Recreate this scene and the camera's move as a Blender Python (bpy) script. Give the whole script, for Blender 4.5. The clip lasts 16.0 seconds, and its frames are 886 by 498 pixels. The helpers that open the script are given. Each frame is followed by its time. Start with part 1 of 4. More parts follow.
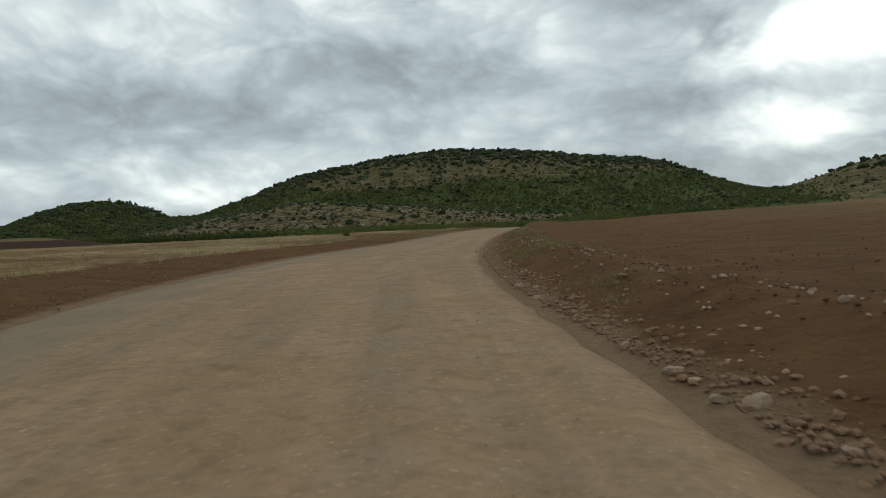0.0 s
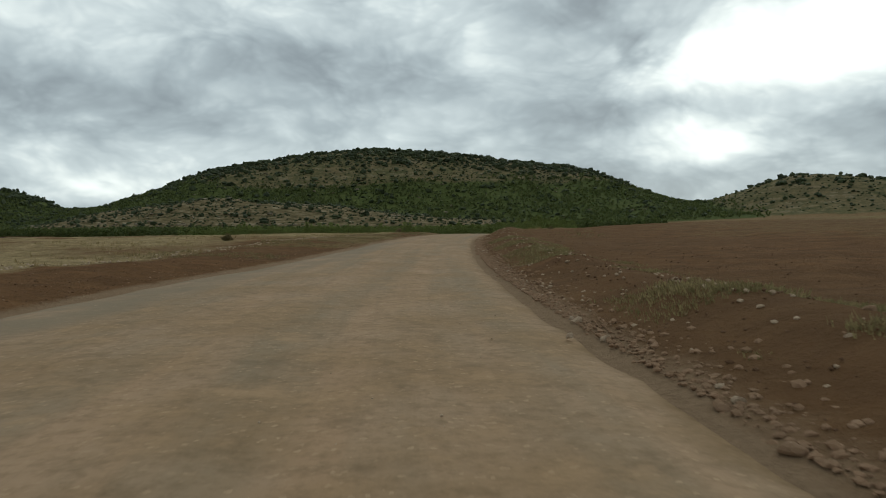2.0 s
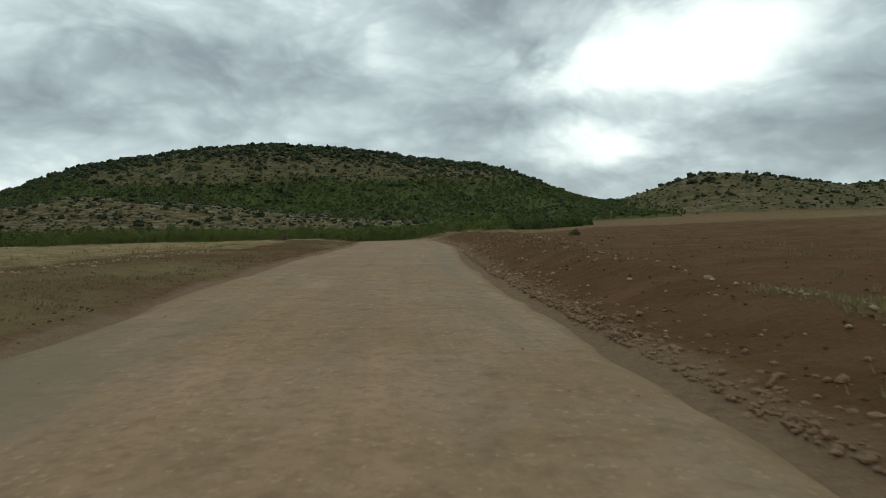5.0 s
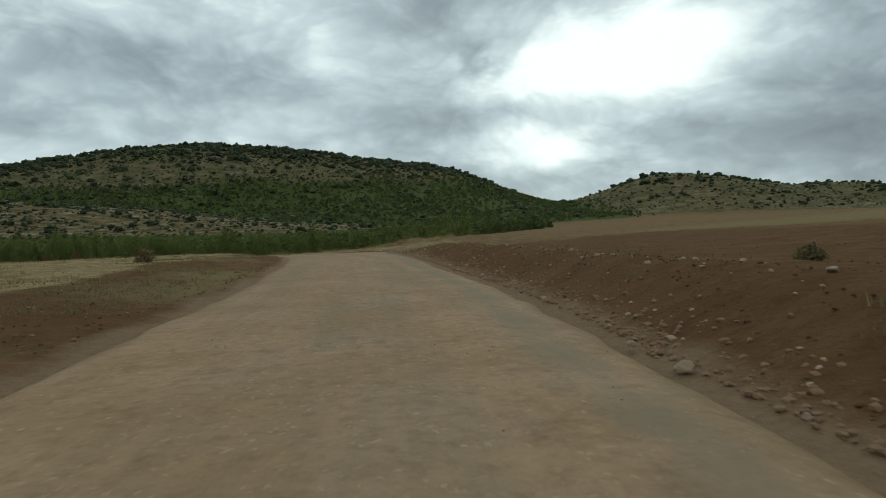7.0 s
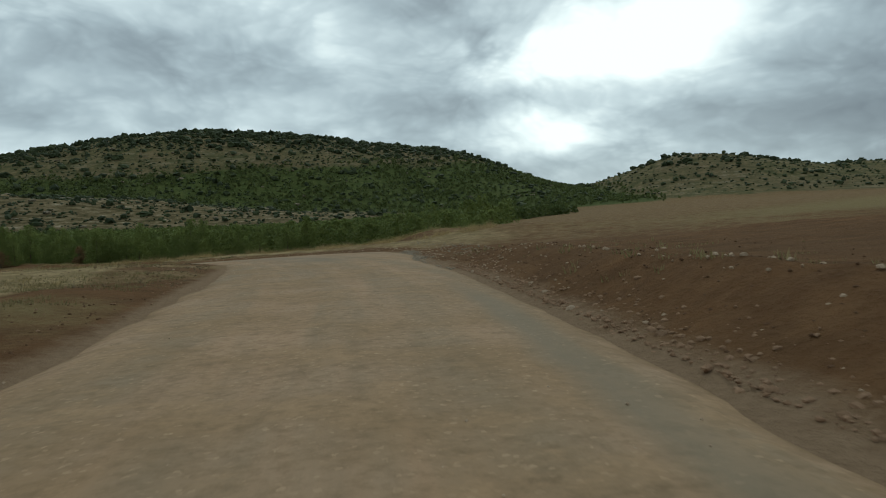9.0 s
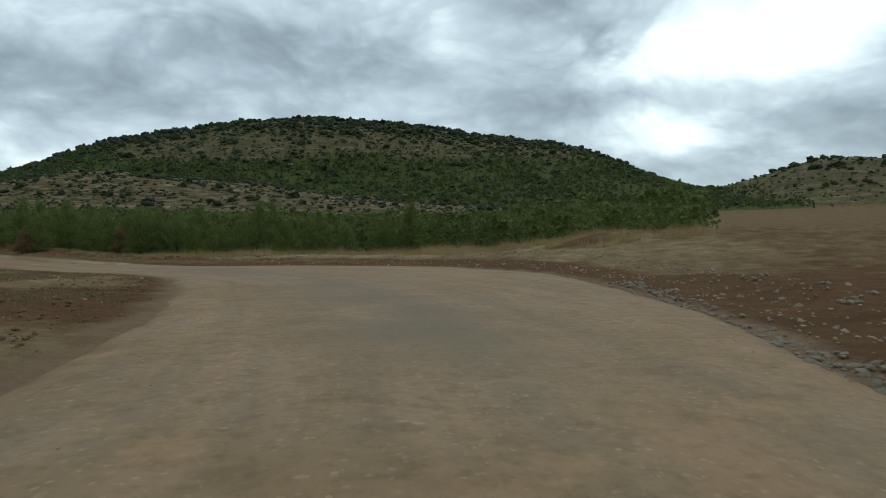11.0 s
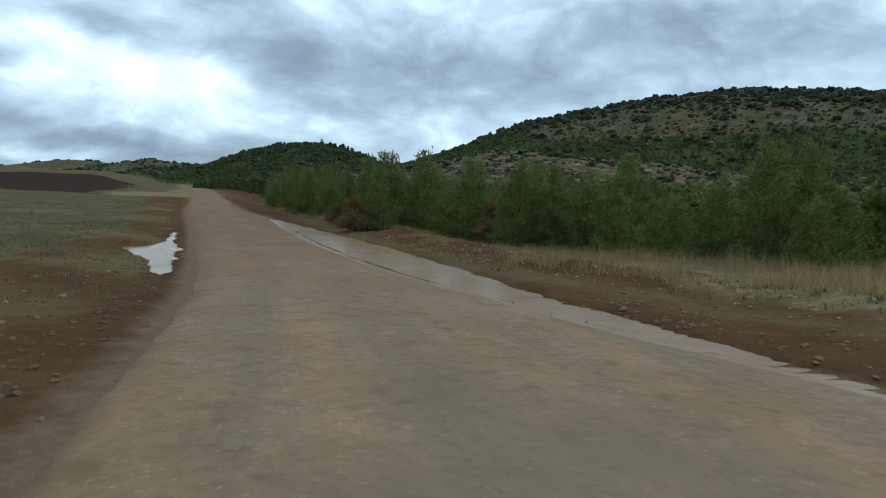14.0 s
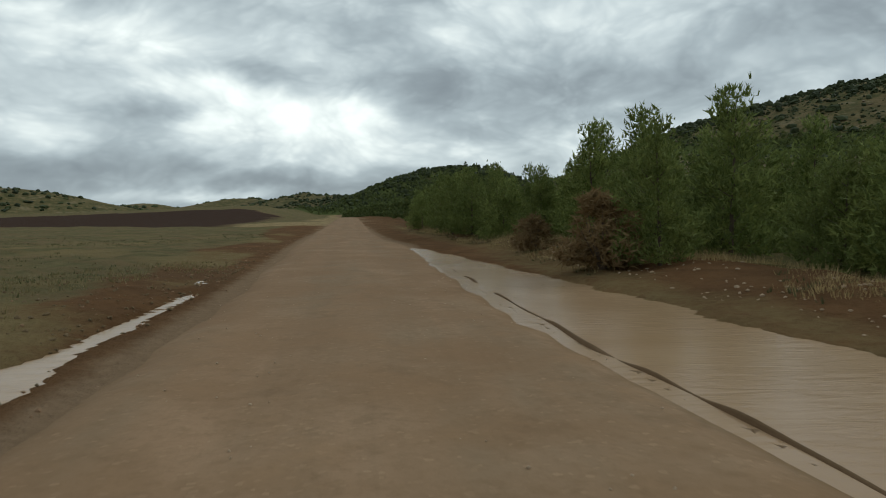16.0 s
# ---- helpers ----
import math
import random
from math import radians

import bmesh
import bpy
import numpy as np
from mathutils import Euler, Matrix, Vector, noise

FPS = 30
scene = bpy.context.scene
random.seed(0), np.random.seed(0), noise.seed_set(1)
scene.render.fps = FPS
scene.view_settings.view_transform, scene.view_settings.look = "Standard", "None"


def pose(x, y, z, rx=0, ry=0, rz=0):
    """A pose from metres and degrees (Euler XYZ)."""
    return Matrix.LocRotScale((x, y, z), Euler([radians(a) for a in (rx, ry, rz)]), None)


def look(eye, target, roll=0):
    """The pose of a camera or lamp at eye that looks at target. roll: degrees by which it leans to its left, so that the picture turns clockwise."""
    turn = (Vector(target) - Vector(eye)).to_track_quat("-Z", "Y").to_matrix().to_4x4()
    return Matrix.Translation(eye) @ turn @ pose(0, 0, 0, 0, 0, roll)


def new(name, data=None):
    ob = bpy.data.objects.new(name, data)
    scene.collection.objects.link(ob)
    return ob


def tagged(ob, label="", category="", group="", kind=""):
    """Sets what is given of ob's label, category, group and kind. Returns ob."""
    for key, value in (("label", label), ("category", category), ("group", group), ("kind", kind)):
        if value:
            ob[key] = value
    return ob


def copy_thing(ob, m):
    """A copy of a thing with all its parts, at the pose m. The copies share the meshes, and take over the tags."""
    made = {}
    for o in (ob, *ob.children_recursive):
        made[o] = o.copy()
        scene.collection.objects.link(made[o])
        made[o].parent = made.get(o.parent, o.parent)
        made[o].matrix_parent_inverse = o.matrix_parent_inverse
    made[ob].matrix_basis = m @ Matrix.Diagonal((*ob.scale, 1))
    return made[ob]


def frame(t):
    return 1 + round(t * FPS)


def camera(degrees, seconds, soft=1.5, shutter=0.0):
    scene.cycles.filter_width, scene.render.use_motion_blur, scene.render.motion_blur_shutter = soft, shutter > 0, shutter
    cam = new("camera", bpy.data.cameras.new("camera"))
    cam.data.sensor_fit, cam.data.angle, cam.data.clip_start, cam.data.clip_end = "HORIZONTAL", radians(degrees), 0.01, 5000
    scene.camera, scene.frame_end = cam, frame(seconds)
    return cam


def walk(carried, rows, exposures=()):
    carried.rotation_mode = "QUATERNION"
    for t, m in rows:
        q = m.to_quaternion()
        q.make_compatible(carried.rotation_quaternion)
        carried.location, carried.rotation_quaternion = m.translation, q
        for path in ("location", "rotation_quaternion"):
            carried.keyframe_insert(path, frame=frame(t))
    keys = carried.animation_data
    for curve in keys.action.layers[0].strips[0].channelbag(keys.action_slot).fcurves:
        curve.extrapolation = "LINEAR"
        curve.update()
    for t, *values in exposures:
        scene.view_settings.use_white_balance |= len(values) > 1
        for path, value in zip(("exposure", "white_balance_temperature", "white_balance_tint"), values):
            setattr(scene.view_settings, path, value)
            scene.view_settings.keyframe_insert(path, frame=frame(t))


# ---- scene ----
cam = camera(67.0, 16.0, 1.0, 0.08)
PATH = [
    (0, pose(-0.024, 0.010, 1.354, 88.37, 2.32, 5.92)),
    (0.5, pose(-1.080, 5.502, 1.417, 88.24, 1.69, 4.72)),
    (1, pose(-2.033, 11.096, 1.520, 88.70, -0.25, 3.10)),
    (1.5, pose(-2.769, 16.739, 1.567, 88.41, -0.20, 1.10)),
    (2, pose(-3.388, 22.615, 1.626, 88.50, 0.44, -0.80)),
    (2.5, pose(-3.718, 28.385, 1.657, 88.65, 0.78, -2.21)),
    (3, pose(-4.010, 34.281, 1.705, 88.69, 0.42, -3.54)),
    (3.5, pose(-4.041, 40.153, 1.763, 88.62, -0.21, -5.01)),
    (4, pose(-4.077, 46.263, 1.874, 88.34, 0.70, -6.45)),
    (4.5, pose(-3.967, 51.996, 1.985, 88.34, 0.97, -7.74)),
    (5, pose(-3.818, 57.563, 2.096, 88.48, 0.96, -8.97)),
    (5.5, pose(-3.607, 63.054, 2.206, 88.67, 0.82, -10.15)),
    (6, pose(-3.306, 68.560, 2.315, 88.82, 0.75, -11.31)),
    (6.5, pose(-2.891, 74.173, 2.419, 88.85, 0.90, -12.47)),
    (7, pose(-2.165, 79.983, 2.516, 88.64, 1.50, -13.60)),
    (7.5, pose(-1.384, 85.729, 2.607, 88.09, 1.96, -14.19)),
    (8, pose(-0.493, 91.252, 2.654, 87.63, 2.24, -14.21)),
    (8.5, pose(0.106, 96.717, 2.667, 87.52, 2.29, -13.60)),
    (9, pose(0.607, 102.152, 2.668, 87.56, 2.31, -12.86)),
    (9.5, pose(1.010, 107.583, 2.659, 87.67, 2.19, -11.80)),
    (10, pose(1.312, 113.036, 2.639, 87.75, 1.84, -10.23)),
    (10.5, pose(1.512, 118.537, 2.611, 87.70, 1.17, -7.96)),
    (11, pose(1.407, 124.147, 2.554, 87.40, -0.36, -3.86)),
    (11.5, pose(1.088, 129.366, 2.506, 87.58, -2.33, -0.64)),
    (12, pose(0.315, 134.742, 2.407, 87.34, -3.70, 4.77)),
    (12.5, pose(-1.038, 139.688, 2.242, 86.93, -3.69, 10.23)),
    (13, pose(-2.976, 144.729, 2.059, 86.00, -3.38, 17.43)),
    (13.5, pose(-5.492, 149.433, 1.814, 85.60, -2.75, 23.84)),
    (14, pose(-8.442, 154.134, 1.521, 85.41, -2.17, 29.53)),
    (14.5, pose(-11.809, 158.352, 1.226, 85.43, -1.29, 33.52)),
    (15, pose(-15.481, 162.140, 1.029, 86.16, -1.53, 37.48)),
    (15.5, pose(-18.968, 165.695, 0.883, 86.77, -0.18, 40.14)),
    (16, pose(-22.363, 168.830, 0.787, 87.09, 1.17, 41.72)),
]
EXPOSURE = [(0, -0.12, 6450, 1), (3.5, -0.14, 6350, -2), (8, -0.15, 6150, -5), (10.5, -0.11, 5900, -3), (12, -0.05, 5700, -2), (13, 0.02, 5500, -1), (14.5, 0.05, 5300, -1), (15, -0.03, 5550, -3), (15.5, -0.1, 5900, -4), (16, -0.15, 6350, 0)]
walk(cam, PATH, EXPOSURE)

# ---------------------------------------------------------------- light
world = bpy.data.worlds.new("overcast_sky")
scene.world = world
world.use_nodes = True
SUN_AZ, SUN_EL = radians(-26.0), radians(34.0)      # azimuth to the left of +y, elevation


# bright breaks and dark banks of cloud: degrees left of +y, degrees up, half width, half height, gain
BREAKS = [(-23, 13.4, 8, 3.0, 0.17), (-32, 14.6, 7.5, 2.6, 0.14), (-3, 15, 2.0, 1.4, 0.05), (-21.5, 6.8, 5, 1.3, 0.18), (-13, 7, 3, 0.8, 0.08), (27, 3.2, 4, 1.2, 0.16),
          (24, 14.8, 5, 2, 0.08), (58, 9, 10, 3.6, 0.26), (47, 5, 7, 1.1, 0.12), (38, 15, 14, 2.2, 0.12), (74, 6.7, 3, 1.9, 0.15), (51, 8.7, 5, 1.5, 0.08), (60, 2.2, 5, 0.6, 0.15), (69, 14.6, 7, 2, 0.10)]
BANKS = [(5, 12.9, 6.3, 2.1, -0.15), (-17, 14.8, 1.9, 1.0, -0.17), (22.5, 8.8, 9, 2.4, -0.10), (-35, 7.4, 7.3, 2.9, -0.16), (-15, 10, 8, 1.2, -0.06), (-10, 18.6, 6, 1.2, -0.10),
         (15, 14.3, 7, 2.2, -0.08), (-45, 7, 7, 3.5, -0.12), (28, 10.5, 10, 1.7, -0.05), (55, 3.1, 4.4, 1.5, -0.12), (40, 7.4, 6, 1.5, -0.06), (66, 7.9, 2.9, 1.1, -0.16), (58, 12.1, 4.4, 1.2, -0.10),
         (37, 9.8, 9, 2.2, -0.10), (65, 4, 9, 1.4, -0.12), (27, 13.3, 9.7, 2.4, -0.05), (45, 15, 5.8, 1.5, -0.08)]


def sky_nodes():
    nt = world.node_tree
    N, L = nt.nodes, nt.links
    N.clear()

    def n(kind, **kw):
        nd = N.new(kind)
        for k, v in kw.items():
            nd.inputs[k].default_value = v
        return nd

    def math_(op, a, b=0.0, clamp=False):
        nd = N.new("ShaderNodeMath")
        nd.operation, nd.use_clamp = op, clamp
        for i, v in enumerate((a, b)):
            if isinstance(v, (int, float)):
                nd.inputs[i].default_value = v
            else:
                L.new(v, nd.inputs[i])
        return nd.outputs[0]

    def ramp(fac, stops):
        nd = N.new("ShaderNodeValToRGB")
        el = nd.color_ramp.elements
        while len(el) < len(stops):
            el.new(0.5)
        for e, (p, c) in zip(el, stops):
            e.position, e.color = p, (*c, 1)
        L.new(fac, nd.inputs[0])
        return nd.outputs[0]

    coord = N.new("ShaderNodeTexCoord")
    sep = N.new("ShaderNodeSeparateXYZ")
    L.new(coord.outputs["Generated"], sep.inputs[0])
    zz = math_("ADD", math_("MAXIMUM", sep.outputs[2], 0.0), 0.34)
    px, py = math_("DIVIDE", sep.outputs[0], zz), math_("DIVIDE", sep.outputs[1], zz)
    plane = N.new("ShaderNodeCombineXYZ")
    L.new(px, plane.inputs[0]), L.new(py, plane.inputs[1])
    puff = N.new("ShaderNodeVectorMath")
    puff.operation = "MULTIPLY"
    puff.inputs[1].default_value = (1.0, 1.0, 1.9)
    L.new(coord.outputs["Generated"], puff.inputs[0])
    big = n("ShaderNodeTexNoise", Scale=3.2, Detail=5.0, Roughness=0.46, Distortion=0.0)
    fine = n("ShaderNodeTexNoise", Scale=3.0, Detail=5.0, Roughness=0.5, Distortion=0.0)
    for nd, src, off in ((big, puff, (3.1, 7.4, 0.0)), (fine, plane, (1.3, 0.2, 4.0))):
        add = N.new("ShaderNodeVectorMath")
        add.operation = "ADD"
        add.inputs[1].default_value = off
        L.new(src.outputs[0], add.inputs[0])
        L.new(add.outputs[0], nd.inputs["Vector"])

    warp = N.new("ShaderNodeVectorMath")
    warp.operation = "MULTIPLY_ADD"
    L.new(big.outputs["Color"], warp.inputs[0])
    warp.inputs[1].default_value = (0.35, 0.35, 0.35)
    L.new(puff.outputs[0], warp.inputs[2])
    cell = N.new("ShaderNodeTexVoronoi")
    cell.feature = "SMOOTH_F1"
    for key, val in (("Scale", 9.0), ("Detail", 3.0), ("Roughness", 0.6), ("Smoothness", 0.5)):
        cell.inputs[key].default_value = val
    L.new(warp.outputs[0], cell.inputs["Vector"])
    # direction in degrees to the left of +y and above the horizon, ragged by a streaky noise
    ragged = n("ShaderNodeTexNoise", Scale=7.0, Detail=4.0, Roughness=0.5, Distortion=0.0)
    L.new(puff.outputs[0], ragged.inputs["Vector"])
    rag = N.new("ShaderNodeSeparateColor")
    L.new(ragged.outputs["Color"], rag.inputs[0])
    az = math_("MULTIPLY", math_("ARCTAN2", math_("MULTIPLY", sep.outputs[0], -1.0), sep.outputs[1]), 180 / math.pi)
    el = math_("MULTIPLY", math_("ARCSINE", sep.outputs[2]), 180 / math.pi)
    az = math_("ADD", az, math_("MULTIPLY", math_("SUBTRACT", rag.outputs[0], 0.5), 14.0))
    el = math_("ADD", el, math_("MULTIPLY", math_("SUBTRACT", rag.outputs[1], 0.5), 5.0))

    def lobe(a, e, wide, high, gain):
        u = math_("MULTIPLY", math_("SUBTRACT", az, a), 1 / wide)
        w = math_("MULTIPLY", math_("SUBTRACT", el, e), 1 / high)
        r = math_("ADD", math_("MULTIPLY", u, u), math_("MULTIPLY", w, w))
        return math_("MULTIPLY", math_("POWER", 0.42, r), gain)

    v = math_("ADD", math_("MULTIPLY", big.outputs[0], 0.60), math_("MULTIPLY", fine.outputs[0], 0.12))
    lumps = math_("MULTIPLY", math_("SUBTRACT", 0.6, cell.outputs["Distance"]), 0.13)
    v = math_("ADD", math_("ADD", v, lumps), 0.24)
    for spot in BREAKS + BANKS:
        v = math_("ADD", v, lobe(*spot))
    col = ramp(v, [(0.30, (0.235, 0.258, 0.30)), (0.43, (0.355, 0.392, 0.44)), (0.52, (0.50, 0.55, 0.605)), (0.62, (0.74, 0.79, 0.84)), (0.76, (1.25, 1.26, 1.26))])
    clouds = N.new("ShaderNodeBackground")
    clouds.inputs[1].default_value = 1.0
    L.new(col, clouds.inputs[0])
    sky = N.new("ShaderNodeTexSky")
    sky.sky_type, sky.sun_disc = "NISHITA", False
    sky.sun_elevation, sky.sun_rotation = SUN_EL, -SUN_AZ
    clear = N.new("ShaderNodeBackground")
    clear.inputs[1].default_value = 0.05
    L.new(sky.outputs[0], clear.inputs[0])
    mix = N.new("ShaderNodeMixShader")
    mix.inputs[0].default_value = 0.93
    L.new(clear.outputs[0], mix.inputs[1]), L.new(clouds.outputs[0], mix.inputs[2])
    out = N.new("ShaderNodeOutputWorld")
    L.new(mix.outputs[0], out.inputs[0])


sky_nodes()
sun = new("sun", bpy.data.lights.new("sun", "SUN"))
sun.data.energy, sun.data.angle, sun.data.color = 0.7, radians(25), (1.0, 0.96, 0.9)
sun.matrix_world = look((-math.sin(SUN_AZ) * math.cos(SUN_EL), math.cos(SUN_AZ) * math.cos(SUN_EL), math.sin(SUN_EL)), (0, 0, 0))


# ---------------------------------------------------------------- noise and plan
def vnoise(x, y, cell, seed=0):
    """Smooth value noise in -1..1 on a lattice of the given cell."""
    x, y = np.asarray(x, float) / cell, np.asarray(y, float) / cell
    xi, yi = np.floor(x).astype(np.int64), np.floor(y).astype(np.int64)
    fx, fy = x - xi, y - yi
    fx, fy = fx * fx * (3 - 2 * fx), fy * fy * (3 - 2 * fy)

    def h(a, b):
        n = (a * 374761393 + b * 668265263 + seed * 982451653) & 0x7FFFFFFF
        n = ((n ^ (n >> 13)) * 1274126177) & 0x7FFFFFFF
        return ((n ^ (n >> 16)) & 0xFFFF) / 32767.5 - 1

    a, b, c, d = h(xi, yi), h(xi + 1, yi), h(xi, yi + 1), h(xi + 1, yi + 1)
    return (a * (1 - fx) + b * fx) * (1 - fy) + (c * (1 - fx) + d * fx) * fy


def fbm(x, y, cell, octaves=4, seed=0):
    return sum(vnoise(x, y, cell / 2 ** k, seed + k) * 0.5 ** k for k in range(octaves))


def smooth(a, b, v):
    u = np.clip((np.asarray(v, float) - a) / (b - a), 0, 1)
    return u * u * (3 - 2 * u)


# the line that traffic keeps to: x, y, height of the road
LINE = [(9, -60, -0.1), (4.2, -30, -0.05), (0, 0, 0), (-2.8, 16.7, 0.2), (-4.0, 34.3, 0.35), (-4.08, 46.3, 0.5), (-3.6, 63, 0.85), (-2.2, 80, 1.16),
        (-0.5, 91.2, 1.29), (0.6, 102, 1.31), (1.4, 115, 1.27), (1.4, 124, 1.2), (0.3, 134.7, 1.06), (-3.0, 144.7, 0.71), (-8.4, 154.1, 0.17),
        (-15.5, 162.1, -0.32), (-22.4, 168.8, -0.56), (-45, 188, -0.6), (-68, 207.5, -0.5), (-136, 265.5, 0.4), (-210, 328, 0.6), (-300, 400, 0.5)]
# along the line: metres from its first point, road to the left and to the right of it
WIDTH = [(0, 5.3, 2.4), (60, 5.5, 2.3), (75, 6.7, 2.35), (90, 6.9, 2.5), (100, 6.3, 2.55), (110, 5.0, 2.55), (120, 4.2, 2.65), (140, 3.7, 2.8), (165, 3.6, 2.85), (178, 3.6, 3.6), (190, 3.2, 4.7),
         (198, 2.9, 7.2), (204, 2.6, 9.3), (211, 2.0, 9.6), (217, 1.8, 7.6), (221, 1.8, 5.6), (225, 1.9, 4.6), (230, 2.0, 3.95), (235, 2.25, 2.9), (240, 2.4, 2.68), (247, 2.45, 2.45), (255, 2.6, 2.55), (270, 2.9, 3.0), (280, 3.1, 2.4), (300, 3.2, 2.1), (420, 3.2, 2.2), (600, 3.2, 2.2)]


def spline(points, step=0.5):
    p = np.array(points, float)
    p = np.vstack([2 * p[0] - p[1], p, 2 * p[-1] - p[-2]])
    out = []
    for i in range(1, len(p) - 2):
        k = max(2, int(np.linalg.norm(p[i + 1, :2] - p[i, :2]) / step))
        # centripetal knots keep uneven spacing from swinging
        t = [0.0]
        for a in range(3):
            t.append(t[-1] + np.linalg.norm(p[i + a, :2] - p[i + a - 1, :2]) ** 0.5)
        for u in np.linspace(t[1], t[2], k, endpoint=False):
            q = [p[i - 1 + a] for a in range(4)]
            for lev in range(1, 4):
                q = [((t[a + lev] - u) * q[a] + (u - t[a]) * q[a + 1]) / (t[a + lev] - t[a]) for a in range(4 - lev)]
            out.append(q[0])
    return np.array(out + [p[-2]])


ROAD = spline(LINE)
ROAD_S = np.concatenate([[0], np.cumsum(np.linalg.norm(np.diff(ROAD[:, :2], axis=0), axis=1))])
ROAD_T = np.gradient(ROAD[:, :2], axis=0)
ROAD_T /= np.linalg.norm(ROAD_T, axis=1)[:, None]
ROAD_N = np.stack([ROAD_T[:, 1], -ROAD_T[:, 0]], 1)          # to the right
W_S, W_L, W_R = np.array(WIDTH, float).T
S0 = float(ROAD_S[np.argmin(np.hypot(ROAD[:, 0], ROAD[:, 1]))])


def road_left(s):
    return np.interp(s, W_S, W_L) + 0.10 * vnoise(s, s * 0 + 3, 3.5, 5) + 0.09 * vnoise(s, s * 0, 0.9, 6)


def road_right(s):
    return np.interp(s, W_S, W_R) + 0.03 * vnoise(s, s * 0 + 9, 3.2, 7) + 0.07 * vnoise(s, s * 0, 0.8, 8)


def along(x, y):
    """Metres along the road, metres to the right of its line, and the road's height there."""
    x, y = np.atleast_1d(np.asarray(x, float)), np.atleast_1d(np.asarray(y, float))
    s, o, z = np.empty_like(x), np.empty_like(x), np.empty_like(x)
    for a in range(0, len(x), 20000):
        b = slice(a, a + 20000)
        coarse = np.argmin((x[b, None] - ROAD[None, ::6, 0]) ** 2 + (y[b, None] - ROAD[None, ::6, 1]) ** 2, axis=1) * 6
        best, k = np.full(len(coarse), 1e18), coarse.copy()
        for d in range(-5, 6):
            j = np.clip(coarse + d, 0, len(ROAD) - 1)
            q = (x[b] - ROAD[j, 0]) ** 2 + (y[b] - ROAD[j, 1]) ** 2
            k, best = np.where(q < best, j, k), np.minimum(q, best)
        dx, dy = x[b] - ROAD[k, 0], y[b] - ROAD[k, 1]
        s[b] = ROAD_S[k] + dx * ROAD_T[k, 0] + dy * ROAD_T[k, 1]
        o[b] = dx * ROAD_N[k, 0] + dy * ROAD_N[k, 1]
        z[b] = np.interp(s[b], ROAD_S, ROAD[:, 2])
    return s, o, z


def place(s, o):
    """The point o metres to the right of the road's line, s metres along it."""
    s = np.asarray(s, float)
    x = np.interp(s, ROAD_S, ROAD[:, 0]) + o * np.interp(s, ROAD_S, ROAD_N[:, 0])
    y = np.interp(s, ROAD_S, ROAD[:, 1]) + o * np.interp(s, ROAD_S, ROAD_N[:, 1])
    return x, y


def bump(x, y, cx, cy, rx, ry, turn=0.0):
    c, s = math.cos(radians(turn)), math.sin(radians(turn))
    u, v = ((x - cx) * c + (y - cy) * s) / rx, (-(x - cx) * s + (y - cy) * c) / ry
    r = np.clip(np.hypot(u, v), 0, 1)
    return (0.5 + 0.5 * np.cos(math.pi * r))


RIDGE = [(-330, 4.2), (-290, 23.3), (-241, 43.1), (-200, 57.4), (-155, 65.6), (-110, 73.0), (-59, 75.2), (0, 72.3), (50, 63.9), (100, 58.4), (135, 48.9), (171, 29.2), (200, 19.4), (240, 10.4), (300, 0.0)]


def hills(x, y):
    """Height that the hills add to the plain."""
    rx, rh = np.array(RIDGE, float).T
    u = (y - 638) / np.where(y < 638, 240.0, 330.0)
    main = np.interp(x + 0.10 * (y - 638), rx, rh) * (0.5 + 0.5 * np.cos(math.pi * np.clip(u, -1, 1)))
    main = main * (1 + 0.03 * fbm(x, y, 90, 4, 21)) + 0.9 * fbm(x, y, 40, 4, 22) * smooth(2, 12, main)
    spur = 16 * bump(x, y, -133, 436, 180, 62, -6) + 3.5 * bump(x, y, 0, 425, 110, 45, -6)
    spur = spur * (1 + 0.12 * fbm(x, y, 30, 4, 23))
    left = 35 * bump(x, y, -381.5, 588, 114.5, 170) + 3 * bump(x, y, -500, 640, 160, 140)
    right = 32.6 * bump(x, y, 295.5, 545.5, 101.8, 150) + 26.6 * bump(x, y, 412.5, 518, 130, 170) + 11 * bump(x, y, 560, 600, 200, 150)
    far = 14.8 * bump(x, y, -647, 614, 117, 120) + 18.1 * bump(x, y, -560, 620, 120, 120) + 16.8 * bump(x, y, -735, 585, 100, 110)
    far = far + 31.2 * bump(x, y, -634, 327, 108, 160) + 16.4 * bump(x, y, -695, 471, 55, 70) + 17.5 * bump(x, y, -960, 560, 160, 160)
    d = np.hypot(x, y - 100)
    rim = smooth(1300, 2600, d) * (52 + 40 * fbm(x, y, 700, 4, 31))
    return main + spur + (left + right + 0.78 * far) * (1 + 0.05 * fbm(x, y, 60, 4, 24)) + np.maximum(rim, 0)


